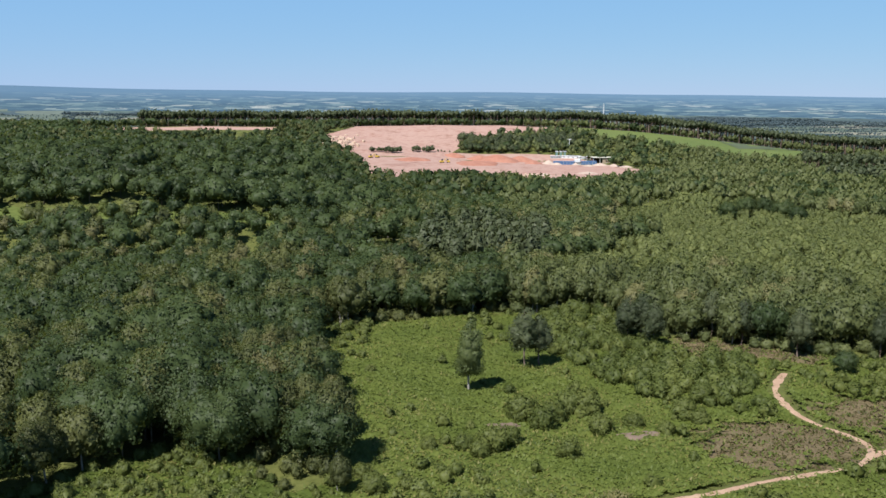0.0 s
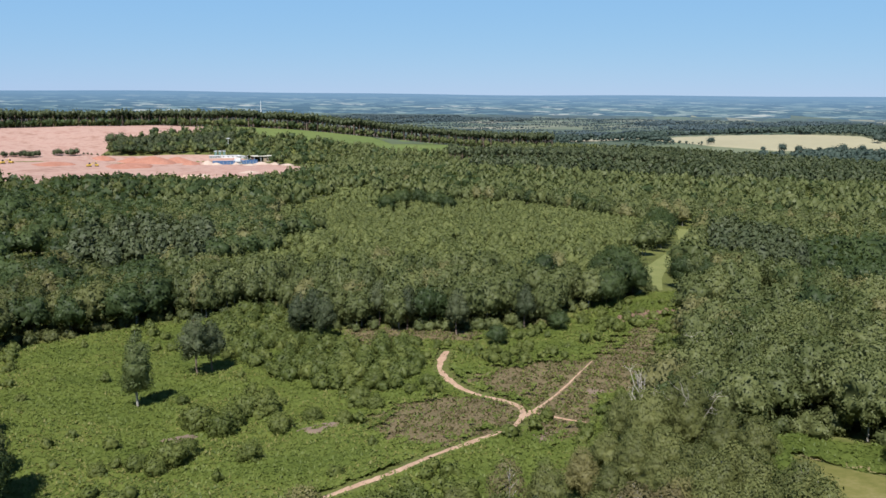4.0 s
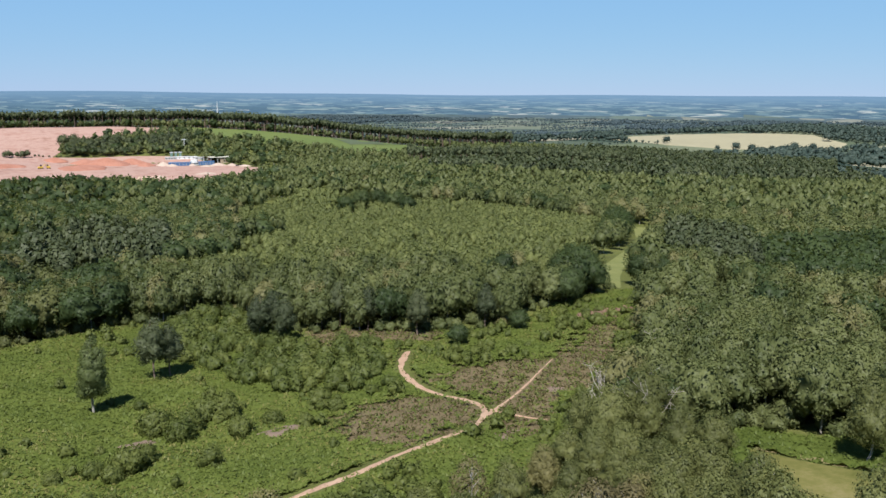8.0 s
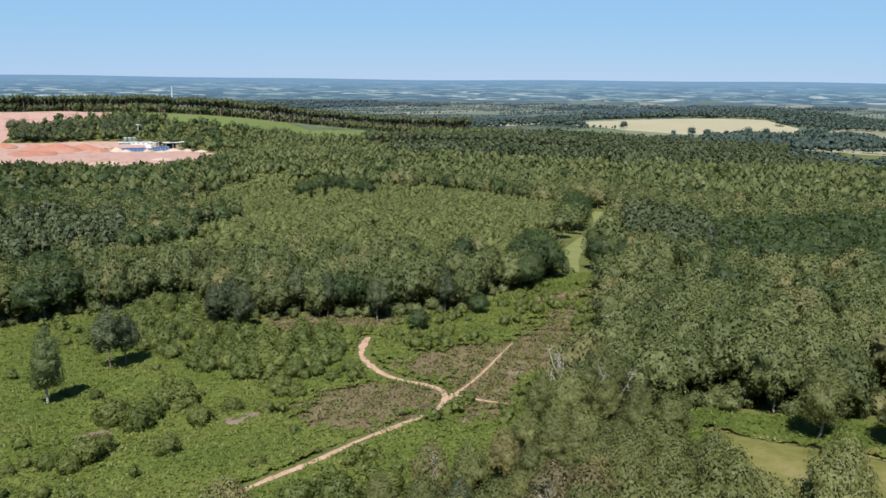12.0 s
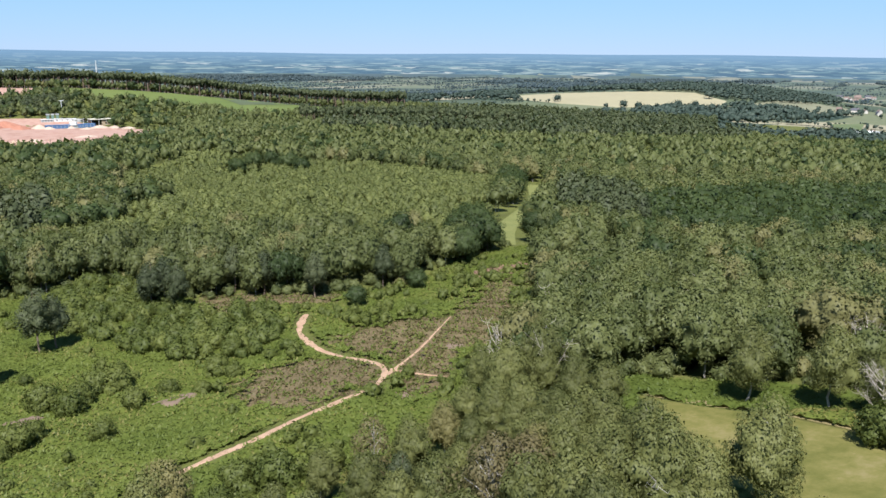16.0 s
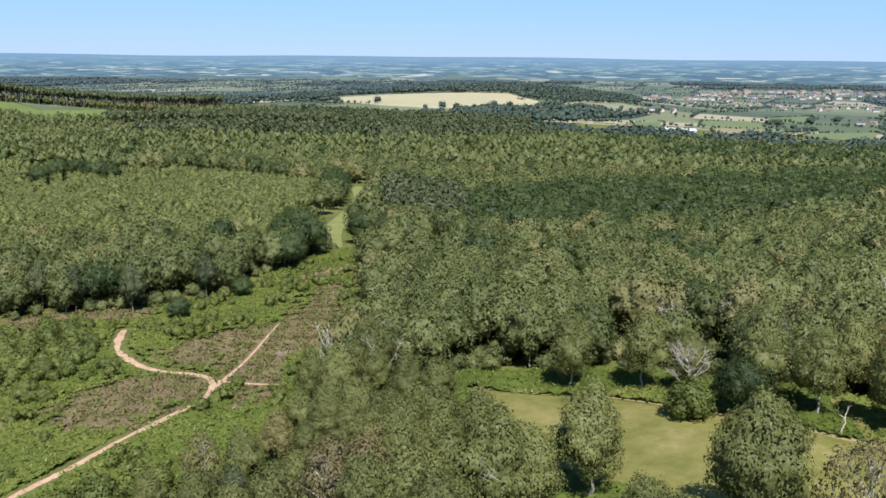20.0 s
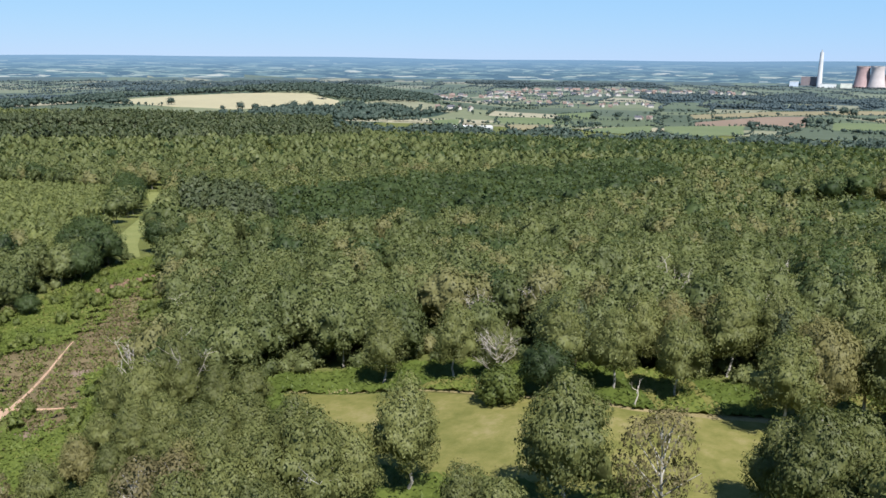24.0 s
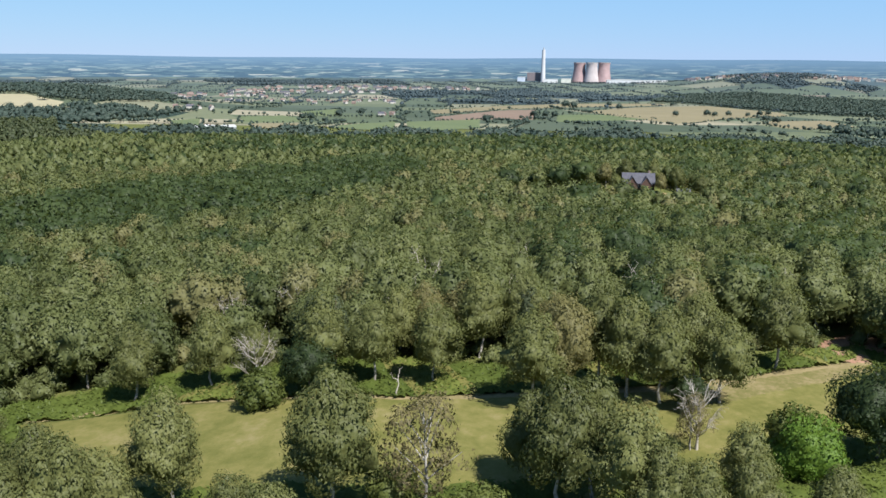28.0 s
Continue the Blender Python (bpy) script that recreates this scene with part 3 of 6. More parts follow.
# crown form, in shares of the height: half width, half depth, middle, lobe size (of the half width), droop of the sprays, taper to the top
FORMS = {"birch": (0.27, 0.47, 0.53, 0.42, 0.7, 0.35), "oak": (0.45, 0.41, 0.55, 0.36, 0.1, 0.0), "pine": (0.24, 0.43, 0.56, 0.42, 0.0, 0.45),
         "bush": (0.54, 0.54, 0.42, 0.40, 0.1, 0.2), "poplar": (0.14, 0.48, 0.50, 0.62, 0.4, 0.3), "young": (0.33, 0.47, 0.50, 0.42, 0.15, 0.45),
         "dome": (0.35, 0.46, 0.52, 0.36, 0.4, 0.15), "stem_pine": (0.15, 0.22, 0.78, 0.5, 0.0, 0.35)}


def tube(path, radii, sides=5):
    path, radii = np.array(path, float), np.array(radii, float)
    t = np.gradient(path, axis=0)
    t /= np.linalg.norm(t, axis=1)[:, None] + 1e-9
    a = np.cross(t, [0.3, 0.9, 0.1])
    a /= np.linalg.norm(a, axis=1)[:, None] + 1e-9
    b = np.cross(t, a)
    w = np.arange(sides) * 2 * np.pi / sides
    ring = path[:, None] + radii[:, None, None] * (np.cos(w)[None, :, None] * a[:, None] + np.sin(w)[None, :, None] * b[:, None])
    n = len(path)
    i, j = np.meshgrid(np.arange(n - 1), np.arange(sides), indexing="ij")
    k = (j + 1) % sides
    return ring.reshape(-1, 3), np.stack([i * sides + j, i * sides + k, (i + 1) * sides + k, (i + 1) * sides + j], -1).reshape(-1, 4)


def unit(v):
    return v / (np.linalg.norm(v, axis=-1, keepdims=True) + 1e-9)


def lobes_of(form, tall, count, rng):
    """Rounded boughs over the crown's outside: centres from the crown's middle, and radii."""
    wide, deep, mid, size, droop, taper = FORMS[form]
    k = np.arange(count) + rng.uniform(-0.35, 0.35, count)
    z = np.clip(0.97 - 1.5 * (k + 0.5) / count, -0.62, 0.97)
    turn = np.arange(count) * 2.39996 + rng.uniform(-0.5, 0.5, count)
    flat = np.sqrt(np.clip(1 - z * z, 0.02, 1)) * (1 - taper * np.clip(z + 0.2, 0, 1))
    reach = rng.uniform(0.5, 1.0, count)
    sway = 1 + 0.22 * np.sin(turn + rng.uniform(0, 6.28))
    c = np.stack([flat * np.cos(turn) * wide * reach * sway, flat * np.sin(turn) * wide * reach * sway, z * deep * rng.uniform(0.68, 0.88, count)], -1) * tall
    rad = size * wide * tall * rng.uniform(0.55, 1.35, count) * (26 / max(count, 8)) ** 0.28 * np.where(z > 0.6, 0.85, 1.0)
    return c, rad


def outside(way, c, rad, wide, deep):
    """How far the crown reaches along each way, and its normal there: the hull of the boughs and of an inner body."""
    hull = 1 / np.sqrt((way[:, 0] ** 2 + way[:, 1] ** 2) / wide ** 2 + way[:, 2] ** 2 / deep ** 2)
    n0 = unit(way * np.array([1 / wide ** 2, 1 / wide ** 2, 1 / deep ** 2]))
    along = way @ c.T
    disc = along ** 2 - (c ** 2).sum(1)[None] + rad[None] ** 2
    reach = np.where(disc > 0, along + np.sqrt(np.maximum(disc, 0)), 0)
    best = reach.argmax(1)
    r = reach[np.arange(len(way)), best]
    lobe = unit(way * r[:, None] - c[best])
    own = r > hull
    return np.where(own, r, hull), np.where(own[:, None], lobe, n0)


def crown(form, tall, lobes, sprays, spray, seed, level=3, solid_share=0.84):
    """A crown: a body of rounded boughs clad in many small leaf sprays. Gives verts, body triangles, leaf triangles, bough centres and radii, normals."""
    rng = np.random.default_rng(seed)
    wide, deep, mid, size, droop, taper = FORMS[form]
    c, rad = lobes_of(form, tall, lobes, rng)
    body = (wide * tall * 0.58 * (1 - 0.4 * taper), deep * tall * 0.68)
    middle = np.array([0, 0, mid * tall])
    cv, cf = BALLS[level]
    r, n = outside(cv, c, rad, *body)
    verts = middle + cv * (r * solid_share * rng.uniform(0.88, 1.06, len(cv)))[:, None]
    vn = unit(n + 0.35 * cv)
    squat = np.array([1 / wide, 1 / wide, 1 / deep])
    tris = cf[(unit(cv * squat)[cf][:, :, 2] > -0.75).any(1)] if solid_share else cf[:0]
    d = rng.normal(0, 1, (sprays * 2, 3)) * np.array([1, 1, deep / wide])
    d = unit(d)
    d = d[unit(d * squat)[:, 2] > -0.8][:sprays]
    sprays = len(d)
    r, n = outside(d, c, rad, *body)
    pos = middle + d * (r * (0.97 + 0.06 * rng.normal(0.0, 1.0, sprays)))[:, None]
    size = spray * rng.uniform(0.55, 1.4, sprays)[:, None]
    any_way = unit(rng.normal(0, 1, (sprays, 3)))
    hang = unit(np.array([0, 0, -1.0]) + n * n[:, 2:] + 1e-4)
    tip = unit((1 - droop) * np.cross(n, any_way) + droop * hang + 0.32 * unit(rng.normal(0, 1, (sprays, 3))))
    side = unit(np.cross(tip, n + 0.36 * any_way))
    slim = 0.56 - 0.16 * droop
    q = np.stack([pos - side * size * slim - tip * size * 0.35, pos + side * size * slim - tip * size * 0.35, pos + tip * size * 0.85], 1)
    soft = unit(0.8 * n + 0.15 * d + 0.24 * any_way + np.array([0, 0, 0.08]))
    face = np.cross(q[:, 1] - q[:, 0], q[:, 2] - q[:, 0])
    away = (face * soft).sum(1) < 0
    q[away] = q[away][:, ::-1]
    leaves = np.arange(sprays * 3).reshape(-1, 3) + len(verts)
    return np.concatenate([verts, q.reshape(-1, 3)]), tris, leaves, c + middle, rad, np.concatenate([vn, np.repeat(soft, 3, 0)])


def trunk(form, tall, c, rad, seed, limbs=7, sides=6, girth=1.0):
    rng = np.random.default_rng(seed + 500)
    top = tall * (0.97 if form in ("pine", "poplar") else 0.8)
    h = np.array([-0.03, 0.02, 0.15, 0.35, 0.6, 0.8, 1.0]) * top
    h[0] = -0.6
    bend = np.cumsum(rng.normal(0, 0.012 * tall, (7, 2)), 0)
    bend[:2] = 0
    path = np.column_stack([bend, h])
    r0 = tall * 0.014 * girth
    pieces = [tube(path, r0 * np.array([1.6, 1.15, 1.0, 0.85, 0.6, 0.35, 0.1]), sides)]
    for i in rng.permutation(len(c))[:limbs]:
        z0 = max(0.18 * tall, min(c[i, 2] - 0.16 * tall * rng.uniform(0.6, 1.4), top * 0.9))
        start = np.array([np.interp(z0, h, path[:, 0]), np.interp(z0, h, path[:, 1]), z0])
        midp = start * 0.45 + c[i] * 0.55 + np.array([0, 0, 0.03 * tall])
        pieces.append(tube([start, midp, c[i] + np.array([0, 0, rad[i] * 0.5])], r0 * np.array([0.5, 0.34, 0.1]), 4))
    return pieces


def part(name, me, parent, label=""):
    ob = new(name, me)
    ob.parent = parent
    return tagged(ob, label)


def tree_thing(name, form, tall, leaf, bark, seed, lobes=34, sprays=7000, spray=0.28, label="", category="tree", group="", limbs=4, solid_share=0.82, level=3, girth=1.0):
    ob = new(name)
    v, tris, leaves, c, rad, normals = crown(form, tall, lobes, sprays, spray, seed, level, solid_share)
    for i, (tv, tf) in enumerate(trunk(form, tall, c, rad, seed, limbs, 6, girth)):
        part("limb" if i else "trunk", mesh_of("limb" if i else "trunk", tv, [tf], [bark], None, None, True), ob)
    index = np.concatenate([np.ones(len(tris)), np.zeros(len(leaves))])
    part("crown", mesh_of("crown", v, [tris, leaves], [leaf, INNER.get(leaf.name, leaf)], index, None, True, normals), ob)
    return tagged(ob, label, category, group)


def stand(x, y, turn=0.0, scale=1.0, sink=0.1):
    return pose(x, y, float(height(x, y)) - sink, 0, 0, turn) @ Matrix.Diagonal((scale, scale, scale, 1))


def put(proto, x, y, turn, scale):
    ob = copy_thing(proto, pose(x, y, float(height(x, y)) - 0.1, 0, 0, turn))
    ob.scale = (scale, scale, scale)
    return ob


def joined(name, spots, kinds, leaf, bark, label, category="woodland", stem=0.2):
    """Woods that nobody could count, as one mesh: copies of a few trees, turned, scaled and toned one by one.
    spots: x, y, tall, tone. kinds: (form, boughs, sprays, spray size at 12 m, fineness of the body)."""
    rng = np.random.default_rng(len(spots) + len(name))
    vs, ns, f3, f4, tints, i3, i4, base = [], [], [], [], [], [], [], 0
    protos = []
    for q, (form, lobes, sprays, spray, level) in enumerate(kinds):
        v, body, leaves, c, rad, normals = crown(form, 12.0, lobes, sprays, spray, 90 + q * 7 + lobes, level)
        tris = np.concatenate([body, leaves])
        tall_stem = 10.5 if "pine" in form else 8.0
        tv, tf = tube([(0, 0, -1), (0.1, 0, 3.5), (0, 0.1, tall_stem)], (stem, stem * 0.75, stem * 0.3), 3)
        tn = tv * np.array([1, 1, 0.0]) / stem
        protos.append((np.concatenate([v, tv]), tris, tf + len(v), np.concatenate([normals, tn / (np.linalg.norm(tn, axis=1)[:, None] + 1e-9)])))
    which = rng.integers(0, len(protos), len(spots))
    z = height(spots[:, 0], spots[:, 1])
    turn, girth = rng.uniform(0, 2 * np.pi, len(spots)), rng.uniform(0.78, 1.12, len(spots))
    for q, (v, tris, quads, n) in enumerate(protos):
        k = np.nonzero(which == q)[0]
        if not len(k):
            continue
        s = (spots[k, 2] / 12.0)[:, None]
        ca, sa = np.cos(turn[k])[:, None], np.sin(turn[k])[:, None]
        g = s * girth[k][:, None]
        x = (v[:, 0] * ca - v[:, 1] * sa) * g + spots[k, 0][:, None]
        y = (v[:, 0] * sa + v[:, 1] * ca) * g + spots[k, 1][:, None]
        zz = v[:, 2] * s + z[k][:, None]
        vs.append(np.stack([x, y, zz], -1).reshape(-1, 3))
        ns.append(np.stack([n[:, 0] * ca - n[:, 1] * sa, n[:, 0] * sa + n[:, 1] * ca, np.repeat(n[None, :, 2], len(k), 0)], -1).reshape(-1, 3))
        off = (np.arange(len(k)) * len(v))[:, None, None] + base
        f3.append((tris[None] + off).reshape(-1, 3))
        f4.append((quads[None] + off).reshape(-1, 4))
        i3.append(np.zeros(len(k) * len(tris), np.int32))
        i4.append(np.ones(len(k) * len(quads), np.int32))
        tints.append(np.repeat(spots[k, 3], len(v)))
        base += len(k) * len(v)
    me = mesh_of(name, np.concatenate(vs), [np.concatenate(f3), np.concatenate(f4)], [INNER.get(leaf.name, leaf), bark], np.concatenate(i3 + i4), np.concatenate(tints), True, np.concatenate(ns))
    return tagged(new(name, me), label, category, kind="stuff")


def scatter(r0, r1, gap, seed, b0=-34.0, b1=108.0):
    """Jittered points about gap metres apart in a fan of the land."""
    rng = np.random.default_rng(seed)
    far = r1 * 1.02
    g = np.arange(-far, far, gap)
    x, y = np.meshgrid(g, g + gap * 0.5, indexing="ij")
    x, y = x + rng.uniform(-0.62, 0.62, x.shape) * gap, y + rng.uniform(-0.62, 0.62, x.shape) * gap
    x, y = x.ravel(), y.ravel()
    r, b = np.hypot(x, y), np.degrees(np.arctan2(x, y))
    k = (r > r0) & (r < r1) & (b > b0) & (b < b1)
    return x[k], y[k]


def clear(x, y, polys):
    k = np.ones(x.shape, bool)
    for p in polys:
        k &= ~inside(p, x, y)
    return k


def spots_of(x, y, low, high, seed):
    rng = np.random.default_rng(seed)
    swell = 0.5 + 0.5 * np.sin(x / 13 + 1.7 * np.sin(y / 17)) * np.sin(y / 11 + 1.3 * np.sin(x / 19))
    part_way = np.clip(0.55 * rng.random(len(x)) + 0.45 * swell, 0, 1)
    return np.stack([x, y, low + (high - low) * part_way, np.clip(0.6 * rng.random(len(x)) + 0.4 * swell[::-1], 0, 0.999)], -1)


# where the kinds of wood stand
YOUNG_WOOD = ((64, 324), (100, 450), (135, 543), (160, 640), (205, 760), (190, 700), (183, 545), (238, 430), (268, 352), (185, 248), (120, 198), (91, 228), (60, 246), (50, 283))
PINE_RIDGE = ((346, 756), (384, 669), (465, 611), (619, 598), (720, 560), (992, 753), (913, 1059), (568, 991), (448, 963))
PINE_CLUMP = ((215, 258), (262, 296), (240, 240), (190, 180), (172, 186))
OAK_VALE = ((236, 236), (331, 253), (434, 219), (561, 184), (420, 125), (255, 127), (191, 146), (186, 180))
OAK_HILL = ((-175, 333), (-139, 338), (-106, 339), (-76, 335), (-47, 336), (-22, 400), (-45, 505), (-139, 800), (-400, 820), (-400, 340))
HOUSE_PLOT = ((352, 76), (380, 76), (386, 40), (388, 10), (384, -12), (346, -10), (346, 26), (346, 34))
PINE_DALE = ((-9, 315), (18, 359), (43, 344), (38, 285), (12, 276), (-10, 286))
BRACKEN_BANK = ((-28, 318), (-14, 330), (-8, 300), (12, 272), (40, 282), (44, 285), (4, 268), (-25, 285))
NEAR = ((20, 88), (38, 88), (50, 89), (60, 91), (67, 94), (72, 88), (80, 86), (88, 94), (96, 90), (106, 77), (111, 53), (112, 40), (113, 25), (116, 4), (122, -8), (134, -27), (112, -42), (60, -30), (40, 0), (30, 30), (16, 60))
THICKET = ((28, 84), (44, 86), (58, 88), (70, 84), (66, 68), (60, 50), (52, 45), (40, 50), (28, 65))
PIT_FRONT = ((-75, 690), (-30, 680), (14, 760), (68, 775), (115, 756), (165, 765), (250, 870), (235, 940), (205, 900), (167, 812), (115, 798), (68, 818), (14, 806), (-30, 712), (-60, 770))
LOW_WOOD = ((-190, 255), (-120, 235), (-70, 255), (-35, 300), (-35, 370), (-110, 330), (-190, 330))
BANK_CLEAR = ((-470, 1060), (-215, 1120), (-205, 1225), (-330, 1215), (-470, 1170))
RIDE_CLEAR = ((283, 366), (295, 359.5), (266, 320.5), (234.5, 283.5), (216, 263.5), (201, 248.5), (187, 235.0), (171, 216.0), (157, 196.5), (144, 206), (158, 226), (174, 245.5), (189, 259.5), (206, 274), (224, 292), (256, 330))
OPEN = (HEATH_OPEN, GAP, RIDE_CLEAR, MEADOW, PIT_FLOOR, PIT_BACK, SLOPE_OUT, GLADE_FOOT, BRACKEN_BANK, HOUSE_PLOT, BANK_CLEAR)


def in_plantation(x, y):
    """The young wood, with a ragged outline."""
    return inside(YOUNG_WOOD, x + 13 * np.sin(y / 33) + 8 * np.sin(y / 12 + x / 19), y + 9 * np.sin(x / 21))


def woods():
    # near trees: each one a thing
    birch_label = "tall silver birch with drooping olive-green sprays and pale stem"
    birches = [tree_thing("birch", "birch", 12.0, LEAF_BIRCH, BARK_BIRCH, 11 + i, 60, 5600, 0.22, birch_label, group="birches of the near wood") for i in range(6)]
    sparse = [tree_thing("birch", "birch", 12.0, LEAF_DRY, BARK_BIRCH, 51 + i, 30, 2600, 0.26, "thin browning birch with bare pale branches", group="birches of the near wood", limbs=14, solid_share=0.0) for i in range(2)]
    dims = [tree_thing("birch", "birch", 12.0, LEAF_GROVE, BARK_BIRCH, 61 + i, 56, 4800, 0.24, "tall darker grey-green birch in the wood beside the glade", group="birches of the dim wood") for i in range(4)]
    oaks = [tree_thing("oak", "oak", 10.0, LEAF_OAK, BARK_DARK, 31 + i, 60, 4800, 0.22, "broad dark green oak at the edge of the wood", group="oaks of the near wood") for i in range(3)]
    pines = [tree_thing("pine", "pine", 13.0, LEAF_PINE, BARK_PINE, 71 + i, 44, 3400, 0.26, "dark blue-green pine among the birches", group="pines of the near wood") for i in range(2)]
    shrubs = [tree_thing("bush", "bush", 3.0, LEAF_SCRUB, BARK_DARK, 81 + i, 26, 1500, 0.17, "rounded green bush standing in the bracken", "bush", "bushes of the heath", 4, level=3) for i in range(4)]
    rng = np.random.default_rng(8)
    taken = []

    def plant(kinds, spots):
        for x, y, tall in spots:
            q = kinds[rng.integers(0, len(kinds))]
            full = 13.0 if q in pines else 12.0 if q in birches + sparse + dims else 3.0 if q in shrubs else 10.0
            put(q, x, y, rng.uniform(0, 360), tall / full)
            taken.append((x, y))

    # along the mown clearing
    plant(birches, ((67.4, 47, 13), (66.7, 29.3, 15.5), (77.5, 12.7, 10), (73.3, 9, 14), (75.9, 6.2, 13), (71.6, 2.4, 13), (77.3, -7.6, 9), (71.2, -7.6, 9), (71, -14.6, 9), (58, 52.6, 13), (60, 48.7, 11), (58.5, 35, 10), (57.1, 30.7, 10), (69.5, -0.2, 10), (69.3, -3.5, 9)))
    plant(sparse, ((69.4, 21.1, 13), (89.4, -2.8, 7)))
    plant(oaks, ((92, -21.5, 11), (96.5, 45, 8), (100.4, -3, 5)))
    plant(shrubs, ((90.9, -13.6, 6), (69.5, 24.4, 4.5), (68.6, 15.1, 4.5), (64, 22, 4), (66, 18, 4), (72, -10, 4), (62, 10, 4), (92.4, 49.8, 5.5)))
    # the wood's edge behind the clearing
    plant(birches, ((97.2, 15.6, 13), (101, 12.4, 14), (103, 4.9, 14), (105.9, 8.5, 14), (110, -3.9, 13), (119, -14, 13), (101.7, 55.5, 9), (101, 45, 13), (102, 38, 12), (103, 30, 12), (101, 62, 12), (97, 72, 12)))
    # below the heath
    plant(birches, ((56.5, 50, 14), (62, 57.9, 12), (62, 66.7, 11), (62, 72.2, 10), (62.5, 79.2, 10), (60.1, 81.9, 9), (51, 53.8, 11), (53.5, 60.9, 11), (53.5, 53.4, 12), (74.7, 83.4, 9), (75.7, 78.1, 9), (46.5, 79.8, 9), (55.5, 86.5, 6), (46, 57.2, 12), (36.2, 82, 7), (40.7, 59.7, 10), (59.2, 65.9, 11), (62.3, 64.3, 11)))
    plant(birches, ((54.4, 54.8, 12), (48.9, 54.3, 12), (48.1, 49.6, 11), (52, 62.9, 11), (60.8, 70.6, 9), (42.8, 67.8, 10), (39, 69.2, 9), (60.2, 77.3, 8), (38.1, 74.8, 9)))
    plant(sparse, ((48.6, 60.8, 12), (47.4, 63.5, 12), (43.2, 82.5, 9), (45.4, 61.7, 13)))
    plant(shrubs, ((33.8, 89.3, 5), (30.2, 92.7, 4.2), (67.6, 116.1, 2.2), (26, 88, 4), (40, 88, 4)))
    # on the heath and in the glade
    plant(shrubs, ((18.5, 139.2, 4.6), (9.4, 126.8, 4.6), (20.5, 123.6, 3.6), (27.6, 135.9, 4), (15, 143.6, 5), (4.4, 126.3, 3.2), (-0.9, 125.9, 2.6), (24.7, 148, 5), (27.8, 147.8, 5), (14.3, 159, 2.4), (33.9, 138.4, 3), (38.4, 133.7, 2.6), (43.7, 142.5, 4), (48.8, 149.4, 4), (21, 143, 4.4), (12, 130, 3.6), (6.8, 124, 3), (45, 138, 2.8), (-13.5, 169.4, 2), (-8.4, 109, 3.4), (-3.9, 110.3, 2.2), (-10.4, 113.8, 2.6)))
    plant(pines, ((19.3, 177, 14), (22.5, 178.5, 11.5)))
    plant(oaks, ((82, 163, 5.5), (102, 171, 5.5), (138.5, 199.9, 14), (162, 201, 11), (237.2, 313, 14), (131, 196, 13), (141, 206, 14), (228, 302, 14), (250, 332, 15), (220, 296, 13), (262, 345, 14), (139, 194, 11), (167, 197, 10), (126, 187, 11)))
    plant(pines, ((45, 195, 12), (48.6, 196, 12), (50.4, 190.5, 11), (65.8, 197.5, 12), (69.8, 198, 12), (70, 188.6, 11), (78, 177, 11), (95.8, 176.8, 11), (105.5, 47.7, 12), (107.6, 46.1, 11), (231.6, 147, 12)))
    plant(oaks, ((159.1, 88.7, 11), (164.5, 89.5, 10), (160.1, 90.7, 10)))
    plant(birches, ((102.2, 0.8, 13), (109.1, -3.1, 13), (104.3, -6.3, 12)))
    # the dark wood and its edge beside the glade
    plant(oaks, ((-31.6, 118.5, 12), (-38.5, 127, 13), (-45.5, 127, 14), (-50.7, 122, 13), (-63.6, 147.8, 13), (-24.4, 131, 11), (-42, 134, 13)))
    plant(dims, ((-19.9, 126.5, 12.5), (-23.5, 124, 12.5), (-13, 108.7, 6), (-16.3, 129.4, 11), (-53.1, 106, 10), (-34, 153.8, 12), (-31, 154.2, 12), (-29.3, 166, 10), (-22.6, 155, 8), (-38.9, 153.3, 11), (-52.7, 108.8, 10), (-50.3, 141, 11), (-25.8, 221.5, 12), (-20, 226, 12), (-12.8, 231, 12), (-5, 226.5, 12), (2.7, 228, 12), (10, 226, 12), (-30, 208.5, 11), (-32.6, 191, 11)))
    plant(birches, ((368.6, 8.5, 9), (366, 27, 8), (378, 32, 11), (383, 24, 12), (384, 12, 12), (381, 2, 12), (376, -8, 11), (372, 38, 8)))
    # lone dark oaks over the plantation
    plant(oaks, ((160.6, 469, 12), (175.8, 482, 13), (185.8, 480, 12), (189.3, 461.6, 13), (187.8, 441, 12), (242, 463, 13), (243, 446.5, 12), (257.6, 431.7, 13), (264.4, 430, 12), (261.6, 416, 12)))
    x, y = scatter(50, 122, 5.0, 5)
    done = np.array(taken)
    k = clear(x, y, OPEN) & (~inside(NEAR, x, y) | inside(THICKET, x, y))
    x, y = x[k], y[k]
    k = np.array([np.hypot(done[:, 0] - a, done[:, 1] - c).min() > 3.6 for a, c in zip(x, y)])
    x, y = x[k], y[k]
    order = np.argsort(np.hypot(x, y))
    x, y = x[order], y[order]
    near = 210
    b = np.degrees(np.arctan2(x, y))
    for i in range(min(near, len(x))):
        pick = rng.random()
        dark = pick < (0.85 if b[i] < 4 else 0.05)
        kinds = oaks if dark else pines if pick > 0.95 else dims if b[i] < 4 else birches
        if b[i] < 2 and (rng.random() < 0.5 or math.hypot(x[i], y[i]) < 113):
            continue
        low, high = (11, 16) if b[i] < 2 else (6.5, 9.5) if inside(THICKET, x[i], y[i]) else (9, 13.5)
        plant(kinds, ((x[i], y[i], rng.uniform(low, high)),))
    rest = np.stack([x[near:], y[near:]], -1)
